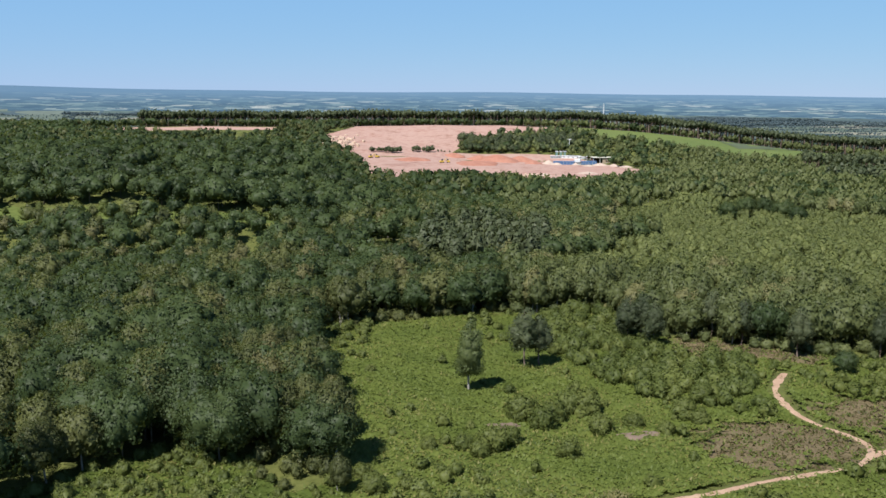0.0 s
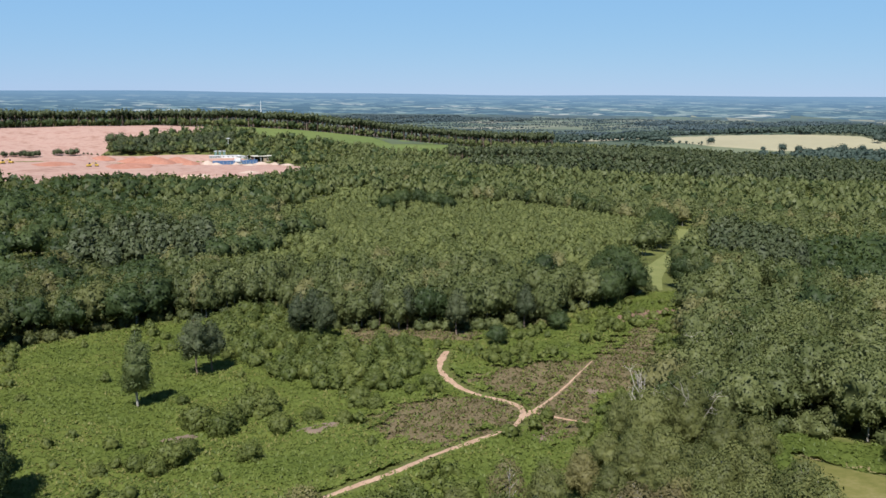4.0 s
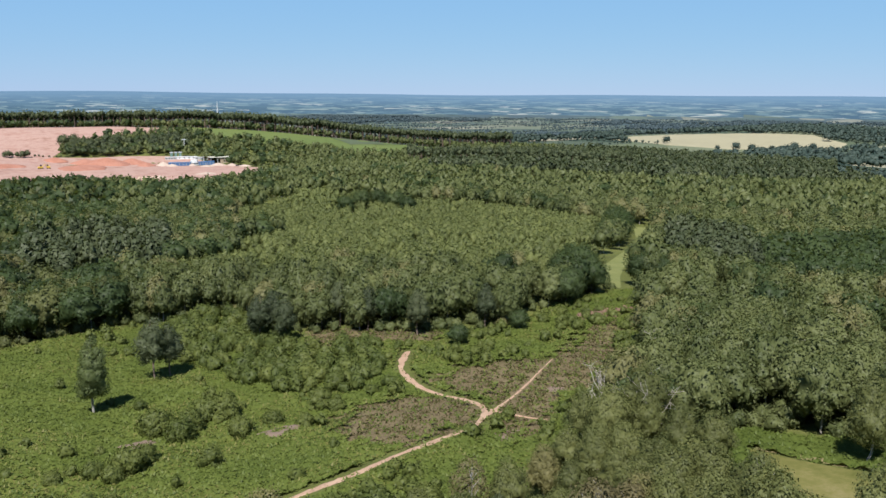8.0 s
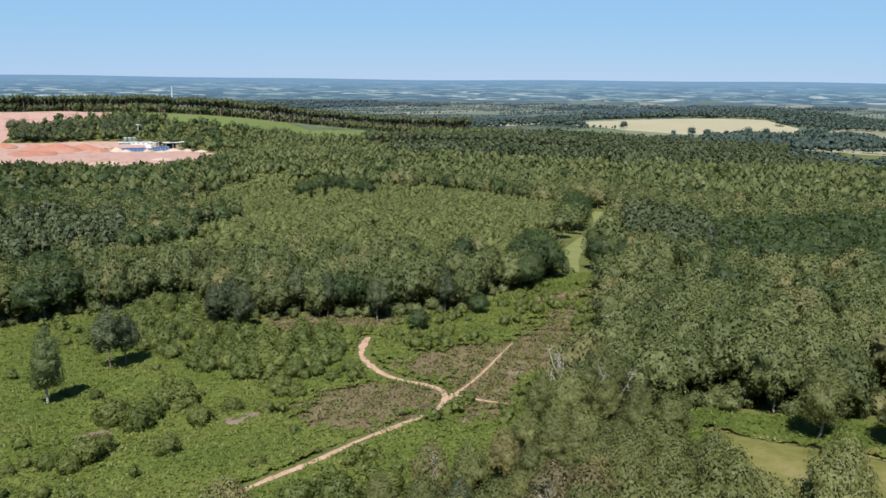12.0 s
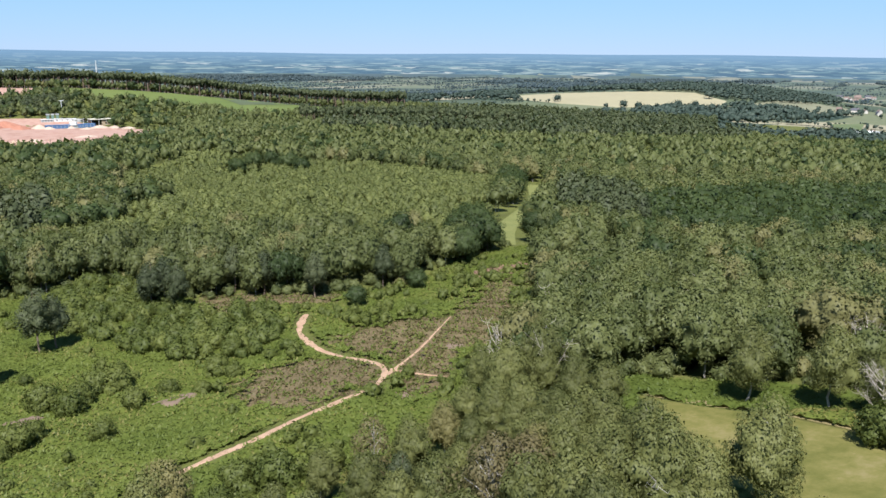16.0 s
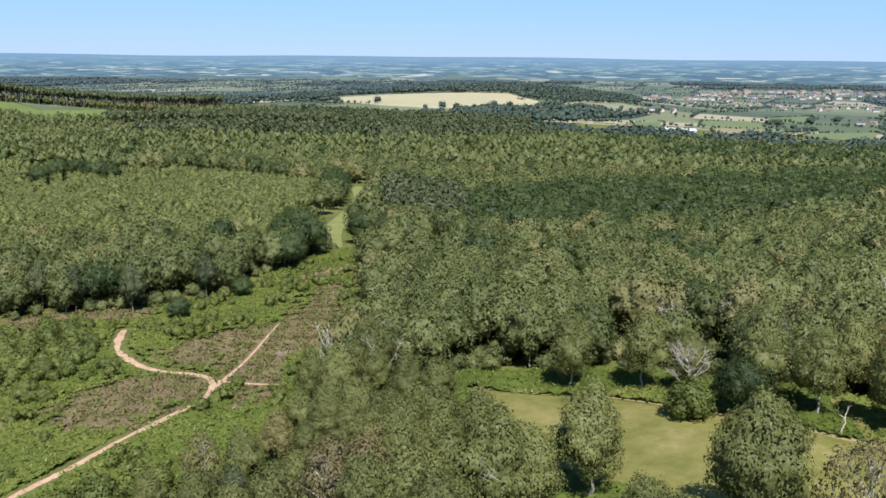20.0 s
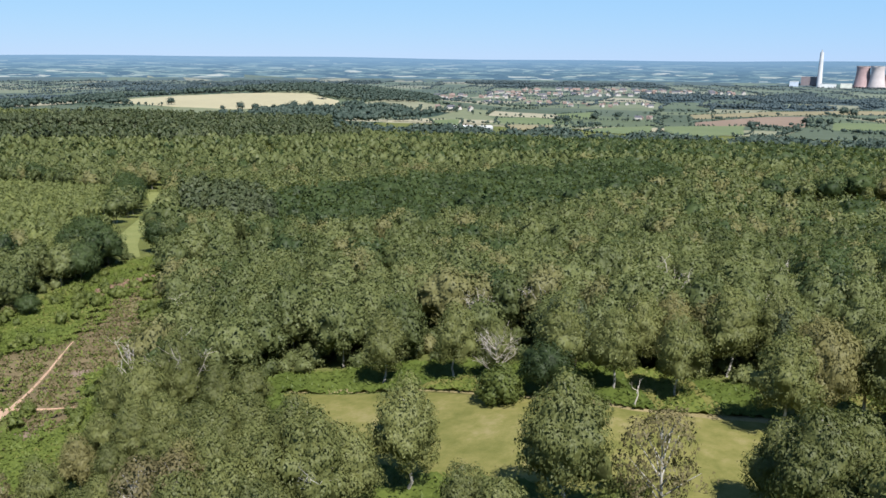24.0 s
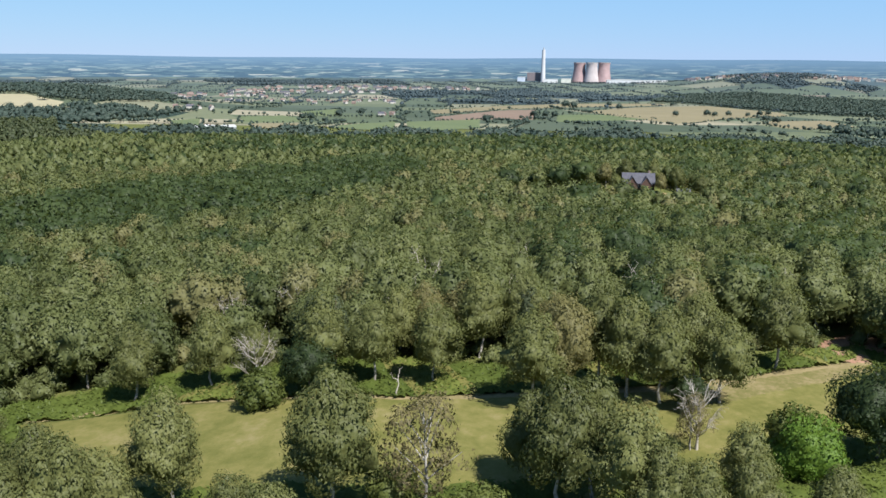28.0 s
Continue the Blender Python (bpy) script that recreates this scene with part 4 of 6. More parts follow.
    # scrub on the heath: the nearer bushes one by one, the rest joined
    for poly, gap, low, high, seed in ((SCRUB_BANK, 3.4, 2.2, 5.0, 6), (SCRUB_EDGE, 3.2, 1.2, 3.0, 7), (GAP, 3.5, 1.0, 2.2, 9), (GLADE_FOOT, 3.0, 0.9, 2.6, 11), (MEADOW, 7, 2, 4.5, 13), (BRACKEN_BANK, 6, 2, 4, 10)):
        sx, sy = scatter(70, 375, gap, seed)
        k = inside(poly, sx, sy)
        joined("scrub", spots_of(sx[k], sy[k], low, high, seed), [("bush", 14, 260, 1.1, 2)] * 4, LEAF_SCRUB, BARK_DARK, "thick green birch scrub and saplings", "scrub")
    ux, uy = scatter(60, 262, 3.6, 15)
    wood = clear(ux, uy, OPEN) & ~inside(NEAR, ux, uy)
    brink = np.minimum(edge_distance(HEATH_OPEN, ux, uy)[0], edge_distance(NEAR, ux, uy)[0])
    k = wood & (brink < 16)
    bear = np.degrees(np.arctan2(ux, uy))
    for side, mat in ((k & (bear >= 4), LEAF_BIRCH_HAZED), (k & (bear < 4), LEAF_GROVE)):
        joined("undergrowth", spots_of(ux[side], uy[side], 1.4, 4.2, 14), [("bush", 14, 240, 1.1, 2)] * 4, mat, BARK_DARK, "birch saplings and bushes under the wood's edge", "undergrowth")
    for q in birches + sparse + dims + oaks + pines + shrubs:
        for o in (*q.children_recursive, q):
            bpy.data.objects.remove(o)

    # woods in the middle distance and beyond
    groups = ("birch", "grove", "young", "oak", "pine")

    def sort(x, y, seed, pools):
        rng = np.random.default_rng(seed)
        young, pine = in_plantation(x, y), inside(PINE_RIDGE, x, y) | inside(PINE_CLUMP, x, y) | inside(PINE_DALE, x, y)
        oak = inside(OAK_VALE, x, y) | inside(OAK_HILL, x, y) | (rng.random(len(x)) < np.select([np.degrees(np.arctan2(x, y)) < 4, (np.degrees(np.arctan2(x, y)) < 15) & (np.hypot(x, y) > 250), (np.degrees(np.arctan2(x, y)) > 58) & (np.hypot(x, y) > 640), np.degrees(np.arctan2(x, y)) > 80], [0.62, 0.32, 0.6, 0.25], 0.05))
        pools["young"].append(np.stack([x, y], -1)[young])
        pools["pine"].append(np.stack([x, y], -1)[pine & ~young])
        pools["oak"].append(np.stack([x, y], -1)[oak & ~young & ~pine])
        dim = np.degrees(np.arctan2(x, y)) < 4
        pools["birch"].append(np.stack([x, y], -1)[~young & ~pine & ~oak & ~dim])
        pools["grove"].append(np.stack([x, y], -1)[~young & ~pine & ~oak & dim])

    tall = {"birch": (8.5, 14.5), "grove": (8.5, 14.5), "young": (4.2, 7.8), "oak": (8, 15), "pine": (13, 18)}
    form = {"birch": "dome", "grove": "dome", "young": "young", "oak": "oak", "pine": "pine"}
    leaf = {"birch": LEAF_BIRCH_HAZED, "grove": LEAF_GROVE, "young": LEAF_YOUNG, "oak": LEAF_OAK, "pine": LEAF_PINE}
    bark = {"birch": BARK_BIRCH, "grove": BARK_BIRCH, "young": BARK_BIRCH, "oak": BARK_DARK, "pine": BARK_PINE}
    label = {"grove": "darker grey-green birch wood", "birch": "dense olive-green birch wood with rounded crowns", "young": "bright yellow-green plantation of young birches", "oak": "dark green oak wood with broad crowns", "pine": "dark blue-green pine wood with bare stems"}
    rings = ((122, 185, 6.2, (34, 1650, 0.38, 3)), (185, 270, 6.5, (30, 900, 0.5, 3)), (270, 520, 7.0, (20, 250, 0.85, 2)), (520, 1330, 9.6, (12, 30, 1.9, 1)))
    for ring, (r0, r1, gap, (boughs, sprays, spray, level)) in enumerate(rings):
        pools = {n: [] for n in groups}
        x, y = scatter(r0, r1, gap, 20 + ring)
        far_edge = (np.degrees(np.arctan2(x, y)) < 50) | (np.hypot(x, y) < 1000)
        k = clear(x, y, OPEN) & ~in_plantation(x, y) & ~inside(NEAR, x, y) & far_edge & (np.random.default_rng(ring).random(len(x)) > 0.08)
        x, y = x[k], y[k]
        if ring == 0:
            x, y = np.concatenate([x, rest[:, 0]]), np.concatenate([y, rest[:, 1]])
        sort(x, y, 3 + ring, pools)
        x, y = scatter(r0, r1, gap * 0.64, 40 + ring)
        k = clear(x, y, OPEN) & in_plantation(x, y)
        pools["young"].append(np.stack([x[k], y[k]], -1))
        for n, found in pools.items():
            p = np.concatenate(found)
            if not len(p):
                continue
            s = spots_of(p[:, 0], p[:, 1], *tall[n], 60 + ring)
            s[:, 2] *= np.where(inside(LOW_WOOD, s[:, 0], s[:, 1]), 0.72, 1.0) * np.where(inside(PIT_FRONT, s[:, 0], s[:, 1]), 0.34, 1.0)
            kinds = [(form[n], boughs, int(sprays * (0.55 if n == "young" else 1)), spray * (1.2 if n == "young" else 1.0), level) for _ in range(5)]
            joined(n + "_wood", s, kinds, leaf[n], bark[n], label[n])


woods()


def belt(name, line, depth, gap, low, high, label, leaf, bark, kind=("pine", 6, 40, 2.0, 1), seed=1, stem=0.2):
    """A strip of trees along a line."""
    rng = np.random.default_rng(seed)
    p = rounded(line, gap)
    spots = []
    for row in np.arange(0, depth, gap):
        j = rng.uniform(-0.4, 0.4, p.shape) * gap
        away = p / np.linalg.norm(p, axis=1)[:, None]
        spots.append(p + away * row + j)
    q = np.concatenate(spots)
    joined(name, spots_of(q[:, 0], q[:, 1], low, high, seed), [kind] * 3, leaf, bark, label, stem=stem)


belt("pine_belt", ((-420, 1230), (-250, 1262), (-118, 1268), (-44, 1285), (61, 1285), (170, 1265), (300, 1235), (420, 1215), (560, 1165), (620, 1080)), 60, 6.0, 21, 28, "dark belt of tall pines with bare grey stems", LEAF_PINE, BARK_PINE, ("stem_pine", 8, 26, 0.9, 1), 1, 0.45)
belt("pine_stand", ((385, 890), (430, 858), (480, 828), (545, 775), (580, 752)), 60, 7.0, 15, 25, "stand of tall pines with bare pale stems along its edge", LEAF_PINE, BARK_PINE, ("stem_pine", 8, 26, 0.9, 1), 2, 0.45)


def patchwork():
    """The plain: hedged fields of many tones, copses, and rows of hedgerow trees between them."""
    rng = np.random.default_rng(4)
    step_x, step_y = 190.0, 150.0
    nx, ny = 58, 60
    gi, gj = np.meshgrid(np.arange(nx), np.arange(ny), indexing="ij")
    u, v = (gi - 22) * step_x, (gj - 14) * step_y
    u = u + rng.uniform(-0.32, 0.32, u.shape) * step_x + 60 * np.sin(v / 500)
    v = v + rng.uniform(-0.32, 0.32, u.shape) * step_y + 60 * np.sin(u / 620)
    turn = radians(24)
    px, py = u * math.cos(turn) - v * math.sin(turn) + 500, u * math.sin(turn) + v * math.cos(turn) + 300
    corner = np.stack([px, py], -1)
    verts, quads, tint, base = [], [], [], 0
    trees, copse = [], []
    n = 7
    s, t = np.meshgrid(np.linspace(0, 1, n), np.linspace(0, 1, n), indexing="ij")
    k, m = np.meshgrid(np.arange(n - 1), np.arange(n - 1), indexing="ij")
    cell = np.stack([k * n + m, (k + 1) * n + m, (k + 1) * n + m + 1, k * n + m + 1], -1).reshape(-1, 4)
    for i in range(nx - 1):
        for j in range(ny - 1):
            a, b, c, d = corner[i, j], corner[i + 1, j], corner[i + 1, j + 1], corner[i, j + 1]
            mid = (a + b + c + d) / 4
            r, bear = math.hypot(*mid), math.degrees(math.atan2(*mid))
            near_barley = r < 1750 and 36 < bear < 56
            if not (1300 < r < 4600 and -36 < bear < 110) or (r < 1500 and bear < 15):
                continue
            kind = rng.random()
            shut = near_barley and bear > 45 and float(edge_distance(BARLEY, np.array([mid[0]]), np.array([mid[1]]))[0][0]) > 90 and not inside(BARLEY, mid[0], mid[1])
            wooded = (3.0 if shut else -1.0 if near_barley else -0.6 if bear > 56 and r < 2800 else 0.0) + math.sin(mid[0] / 420 + 1.3) * math.sin(mid[1] / 370) + rng.normal(0, 0.45)
            p = a * ((1 - s) * (1 - t))[..., None] + b * (s * (1 - t))[..., None] + c * (s * t)[..., None] + d * ((1 - s) * t)[..., None]
            if wooded > (0.5 if r < 2300 else 0.7):
                count = int(rng.uniform(90, 130))
                w = rng.random((count, 2))
                q = a * ((1 - w[:, :1]) * (1 - w[:, 1:])) + b * (w[:, :1] * (1 - w[:, 1:])) + c * (w[:, :1] * w[:, 1:]) + d * ((1 - w[:, :1]) * w[:, 1:])
                copse.append(q)
            else:
                x, y = p[..., 0].ravel(), p[..., 1].ravel()
                verts.append(np.stack([x, y, height(x, y) + 0.7], -1))
                quads.append(cell + base)
                tint.append(np.full(n * n, kind))
                base += n * n
            for e0, e1 in ((a, b), (a, d)):
                if rng.random() < (0.0 if near_barley else 0.82):
                    gap = rng.choice((7.0, 10.0, 16.0))
                    f = np.arange(0, 1, gap / np.linalg.norm(e1 - e0))
                    f = f[rng.random(len(f)) < 0.8]
                    trees.append(e0 + (e1 - e0) * f[:, None] + rng.normal(0, 2.0, (len(f), 2)))
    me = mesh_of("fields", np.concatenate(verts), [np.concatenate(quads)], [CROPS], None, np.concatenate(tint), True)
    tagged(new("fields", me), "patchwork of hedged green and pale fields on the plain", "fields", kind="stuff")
    for found, low, high, name, words in ((trees, 4, 13, "hedgerow_trees", "rows of dark hedgerow trees between the fields"), (copse, 11, 19, "copses", "dark copses scattered over the plain")):
        q = np.concatenate(found)
        r, b = np.hypot(q[:, 0], q[:, 1]), np.degrees(np.arctan2(q[:, 0], q[:, 1]))
        q = q[clear(q[:, 0], q[:, 1], (BARLEY, *FIELDS)) & (r > 1300) & (r < 4560) & (b > -34) & (b < 108)]
        r = np.hypot(q[:, 0], q[:, 1])
        # beyond 2300 m the leaf colours carry more painted haze
        for band, leaf in ((r < 2300, LEAF_HAZE), (r >= 2300, LEAF_DEEP_HAZE)):
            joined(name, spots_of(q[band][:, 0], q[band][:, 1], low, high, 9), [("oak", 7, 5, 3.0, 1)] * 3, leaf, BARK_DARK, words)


patchwork()


def plain_woods():
    """The close woods along the plain's near side."""
    x, y = scatter(985, 3350, 11.5, 78)
    r, b = np.hypot(x, y), np.degrees(np.arctan2(x, y))
    hill = np.hypot(x - 1640, y - 1330) < 230
    k = (inside(FAR_WOOD, x, y) | hill | ((b > 50) & (r < 1110 + 60 * np.sin(b * 0.9)))) & clear(x, y, (BARLEY, *FIELDS))
    joined("close_woodland", spots_of(x[k], y[k], 9, 16, 10), [("oak", 7, 14, 2.4, 1)] * 4, LEAF_HAZE, BARK_DARK, "dark close woodland bordering the fields")


plain_woods()


def bracken():
    """Waist-high bracken: a lumpy bed of fronds over the open ground, with single fronds standing out of it."""
    rng = np.random.default_rng(12)

    def lump(x, y):
        a = np.sin(x * 1.1 + 2 * np.sin(y * 0.5)) * np.sin(y * 1.3 + 1.5 * np.sin(x * 0.6))
        b = np.sin(x * 2.9 + 1.7 * np.sin(y * 1.9)) * np.sin(y * 3.1 + 1.2 * np.sin(x * 2.3))
        return 0.4 + 0.3 * a + 0.2 * b + 0.25 * np.sin(x * 0.31 + 1) * np.sin(y * 0.27)

    def bare(x, y):
        k = inside(LAWN_OUT, x, y)
        for line in PATH_LINES:
            k |= edge_distance(line, x, y, False)[0] < 1.5
        w = 1.6 * np.sin(x * 0.8 + 2 * np.sin(y * 0.55)) + 1.1 * np.sin(y * 1.7 + 1.5 * np.sin(x * 1.3))
        for poly in HEATHER:
            k |= inside(poly, x + w, y - w)
        return k

    for poly, cell, count in ((HEATH_OPEN, 0.55, 170000), (NEAR, 0.6, 45000), (GAP, 0.6, 4000), (BRACKEN_BANK, 1.2, 2500), (GLADE_FOOT, 0.7, 5000)):
        p = np.array(poly, float)
        gx, gy = np.meshgrid(np.arange(p[:, 0].min(), p[:, 0].max(), cell), np.arange(p[:, 1].min(), p[:, 1].max(), cell), indexing="ij")
        gx, gy = gx + rng.uniform(-0.3, 0.3, gx.shape) * cell, gy + rng.uniform(-0.3, 0.3, gx.shape) * cell
        keep = inside(poly, gx, gy) & (np.hypot(gx, gy) > 60) & ~bare(gx, gy)
        tall = np.clip(lump(gx, gy) + rng.uniform(-0.12, 0.12, gx.shape), 0.03, 1.2)
        gz = height(gx, gy) + tall
        quad = keep[:-1, :-1] & keep[1:, :-1] & keep[:-1, 1:] & keep[1:, 1:]
        i, j = np.nonzero(quad)
        ny = gx.shape[1]
        q = np.stack([i * ny + j, (i + 1) * ny + j, (i + 1) * ny + j + 1, i * ny + j + 1], -1)
        used, inv = np.unique(q, return_inverse=True)
        bed = np.stack([gx.ravel()[used], gy.ravel()[used], gz.ravel()[used]], -1)
        a = rng.uniform(p[:, 0].min(), p[:, 0].max(), count * 2)
        b = rng.uniform(p[:, 1].min(), p[:, 1].max(), count * 2)
        k = inside(poly, a, b) & (np.hypot(a, b) > 60) & (~bare(a, b) | (rng.random(len(a)) < 0.04)) & ~inside(LAWN_OUT, a, b)
        x, y = a[k][:count], b[k][:count]
        n = len(x)
        turn, s = rng.uniform(0, 6.28, n), rng.uniform(0.22, 0.5, n)
        d = np.stack([np.cos(turn), np.sin(turn), rng.uniform(-0.3, 1.0, n)], -1) * s[:, None]
        w = np.stack([-np.sin(turn), np.cos(turn), rng.uniform(-0.4, 0.4, n)], -1) * (s * 0.4)[:, None]
        c = np.stack([x, y, height(x, y) + np.clip(lump(x, y), 0.03, 1.2) + 0.05], -1)
        fronds = np.stack([c - w, c + w, c + d], 1).reshape(-1, 3)
        drift = 0.5 + 0.5 * np.sin(c[:, 0] / 7 + 1.8 * np.sin(c[:, 1] / 9)) * np.sin(c[:, 1] / 6 + 1.4 * np.sin(c[:, 0] / 11))
        bed_drift = 0.5 + 0.5 * np.sin(bed[:, 0] / 7 + 1.8 * np.sin(bed[:, 1] / 9)) * np.sin(bed[:, 1] / 6 + 1.4 * np.sin(bed[:, 0] / 11))
        tint = np.concatenate([0.08 + 0.5 * bed_drift, np.repeat(0.1 + 0.45 * drift + rng.random(n) * 0.3, 3)])
        me = mesh_of("bracken", np.concatenate([bed, fronds]), [np.arange(n * 3).reshape(-1, 3) + len(bed), inv.reshape(-1, 4)], [LEAF_BRACKEN], None, tint, True)
        tagged(new("bracken", me), "bright green bracken covering the open ground", "bracken", kind="stuff")


bracken()


def heather_tufts():
    """Low brown heather over the bare patches, thinning at their edges, with grass tufts between."""
    rng = np.random.default_rng(17)
    brown = leafy("heather_sprigs", (0.066, 0.056, 0.026), (0.105, 0.084, 0.042), (0.142, 0.112, 0.058), 0.2, patch=3.0, leaf=0.3)
    for poly in HEATHER:
        p = np.array(poly, float)
        area = (p[:, 0].max() - p[:, 0].min()) * (p[:, 1].max() - p[:, 1].min())
        n = int(area * 9)
        x, y = rng.uniform(p[:, 0].min() - 2, p[:, 0].max() + 2, n), rng.uniform(p[:, 1].min() - 2, p[:, 1].max() + 2, n)
        d = edge_distance(poly, x, y)[0]
        k = (inside(poly, x, y) | (rng.random(n) < np.exp(-d / 1.8))) & (np.sin(x * 0.8 + np.sin(y)) * np.sin(y * 0.7) + rng.normal(0, 0.5, n) > -0.35)
        for line in PATH_LINES:
            k &= edge_distance(line, x, y, False)[0] > 0.6
        x, y = x[k], y[k]
        n = len(x)
        turn, s = rng.uniform(0, 6.28, n), rng.uniform(0.2, 0.5, n)
        c = np.stack([x, y, height(x, y) + 0.06], -1)
        w = np.stack([np.cos(turn), np.sin(turn), np.zeros(n)], -1) * s[:, None] * 0.6
        up = np.stack([rng.normal(0, 0.25, n), rng.normal(0, 0.25, n), s * 0.9], -1)
        tri = np.stack([c - w, c + w, c + up], 1).reshape(-1, 3)
        green = rng.random(n) < 0.42
        me = mesh_of("heather", tri, [np.arange(n * 3).reshape(-1, 3)], [brown, LEAF_BRACKEN], green.astype(int), np.repeat(rng.random(n), 3))
        tagged(new("heather", me), "low brown heather with green tufts", "heather", kind="stuff")


heather_tufts()
for patch in (((30, 133), (33, 135.5), (37, 134), (36.5, 131), (32, 130.5)), ((82.5, 126.5), (84, 128.5), (86, 127.5), (85.5, 125.5), (83.5, 125)), ((60, 108), (63, 111), (65.5, 110), (62, 107)), ((9, 138), (13, 141), (15, 138), (12, 136))):
    draped("bare_patch", patch, 0.5, 0.75 if patch[0][1] > 130 else 0.12, TILTH, "patch of dead tan bracken on the heath", "bare ground", 0.3)


def saplings():
    rng = np.random.default_rng(19)
    x, y = scatter(84, 232, 3.4, 91)
    n = np.sin(x / 9 + 1.3 * np.sin(y / 13)) * np.sin(y / 8 + 1.6 * np.sin(x / 11))
    k = inside(HEATH_OPEN, x, y) & clear(x, y, HEATHER) & ((n > 0.12) | (rng.random(len(x)) < 0.1)) & ~inside(SCRUB_BANK, x, y)
    for line in PATH_LINES:
        k &= edge_distance(line, x, y, False)[0] > 2.2
    k &= ~((np.abs(x - 5) < 22) & (np.abs(y - 170) < 40) & (rng.random(len(x)) < 0.85))
    joined("saplings", spots_of(x[k], y[k], 0.9, 3.2, 4), [("bush", 10, 120, 1.5, 2)] * 4, LEAF_SCRUB, BARK_DARK, "young birch saplings and brambles scattered in the bracken", "scrub")


saplings()


# ---- buildings ----
BRICK = plain_paint("red_brick", (0.26, 0.19, 0.165), 0.9, 0.1, size=3.0)
RENDER_WALL = plain_paint("pale_render", (0.48, 0.45, 0.42), 0.9, 0.1, size=3.0)
TILES = plain_paint("red_roof_tiles", (0.2, 0.15, 0.135), 0.85, 0.1, size=2.0)
SLATE = plain_paint("slate_roof", (0.095, 0.095, 0.115), 0.8, 0.15, size=1.2, wear=0.35)
TIMBER = plain_paint("brown_timber", (0.1, 0.062, 0.05), 0.85, 0.15, size=0.8)
GLASS = plain_paint("dark_window_glass", (0.03, 0.035, 0.04), 0.1, 0.6, wear=0.1)
WHITE = plain_paint("white_sheet_metal", (0.62, 0.63, 0.64), 0.5, 0.3, size=9.0, wear=0.15)
GREY = plain_paint("grey_sheet_metal", (0.4, 0.41, 0.41), 0.6, 0.3, size=4.0)
BLUE = plain_paint("blue_painted_steel", (0.07, 0.15, 0.30), 0.5, 0.4, size=2.0)
GREEN_STEEL = plain_paint("green_steel", (0.15, 0.23, 0.19), 0.6, 0.3, size=2.0)
# cooling tower colours greyed to carry the distance haze, with weathering on top
CONCRETE = plain_paint("weathered_hazed_concrete", (0.46, 0.41, 0.41), 0.9, 0.1, size=25.0, wear=0.2)
CONCRETE_RED = plain_paint("red_hazed_concrete", (0.37, 0.265, 0.265), 0.9, 0.1, size=25.0, wear=0.25)
OCHRE = plain_paint("yellow_machine_paint", (0.55, 0.36, 0.06), 0.5, 0.4)
RUBBER = plain_paint("black_rubber", (0.025, 0.025, 0.025), 0.8, 0.2)
STONE = surface("sandstone_block", [(0.3, (0.3, 0.2, 0.15)), (0.55, (0.46, 0.34, 0.26)), (0.8, (0.58, 0.47, 0.38))], 3.0, 0.4, 0.95, 0.1)


def solid(name, parent, size, at, mat, turn=0.0, bevel=0.04, label="", top=1.0):
    """A bevelled block standing on its base; top narrows it upward."""
    bm = bmesh.new()
    bmesh.ops.create_cube(bm, size=1.0)
    for v in bm.verts:
        v.co.z += 0.5
        k = top if v.co.z > 0.5 else 1.0
        v.co = Vector((v.co.x * size[0] * k, v.co.y * size[1] * k, v.co.z * size[2]))
    if bevel:
        bmesh.ops.bevel(bm, geom=bm.edges[:], offset=min(bevel, min(size) * 0.2), segments=1, affect="EDGES")
    me = bpy.data.meshes.new(name)
    bm.to_mesh(me)
    bm.free()
    me.materials.append(mat)
    ob = new(name, me)
    ob.matrix_basis = pose(*at, 0, 0, turn)
    if parent:
        ob.parent = parent
    return tagged(ob, label)


def gabled(name, parent, w, d, wall, ridge, mat):
    """Walls of a house with two gable ends; the ridge runs along x."""
    bm = bmesh.new()
    v = [bm.verts.new(p) for p in ((-w / 2, -d / 2, -1), (w / 2, -d / 2, -1), (w / 2, d / 2, -1), (-w / 2, d / 2, -1), (-w / 2, -d / 2, wall), (w / 2, -d / 2, wall), (w / 2, d / 2, wall), (-w / 2, d / 2, wall), (-w / 2, 0, ridge), (w / 2, 0, ridge))]
    for f in ((0, 1, 5, 4), (2, 3, 7, 6), (1, 2, 6, 9, 5), (3, 0, 4, 8, 7), (4, 5, 9, 8), (6, 7, 8, 9), (3, 2, 1, 0)):
        bm.faces.new([v[i] for i in f])
    me = bpy.data.meshes.new(name)
    bm.to_mesh(me)
    bm.free()
    me.materials.append(mat)
    ob = new(name, me)
    ob.parent = parent
    return ob


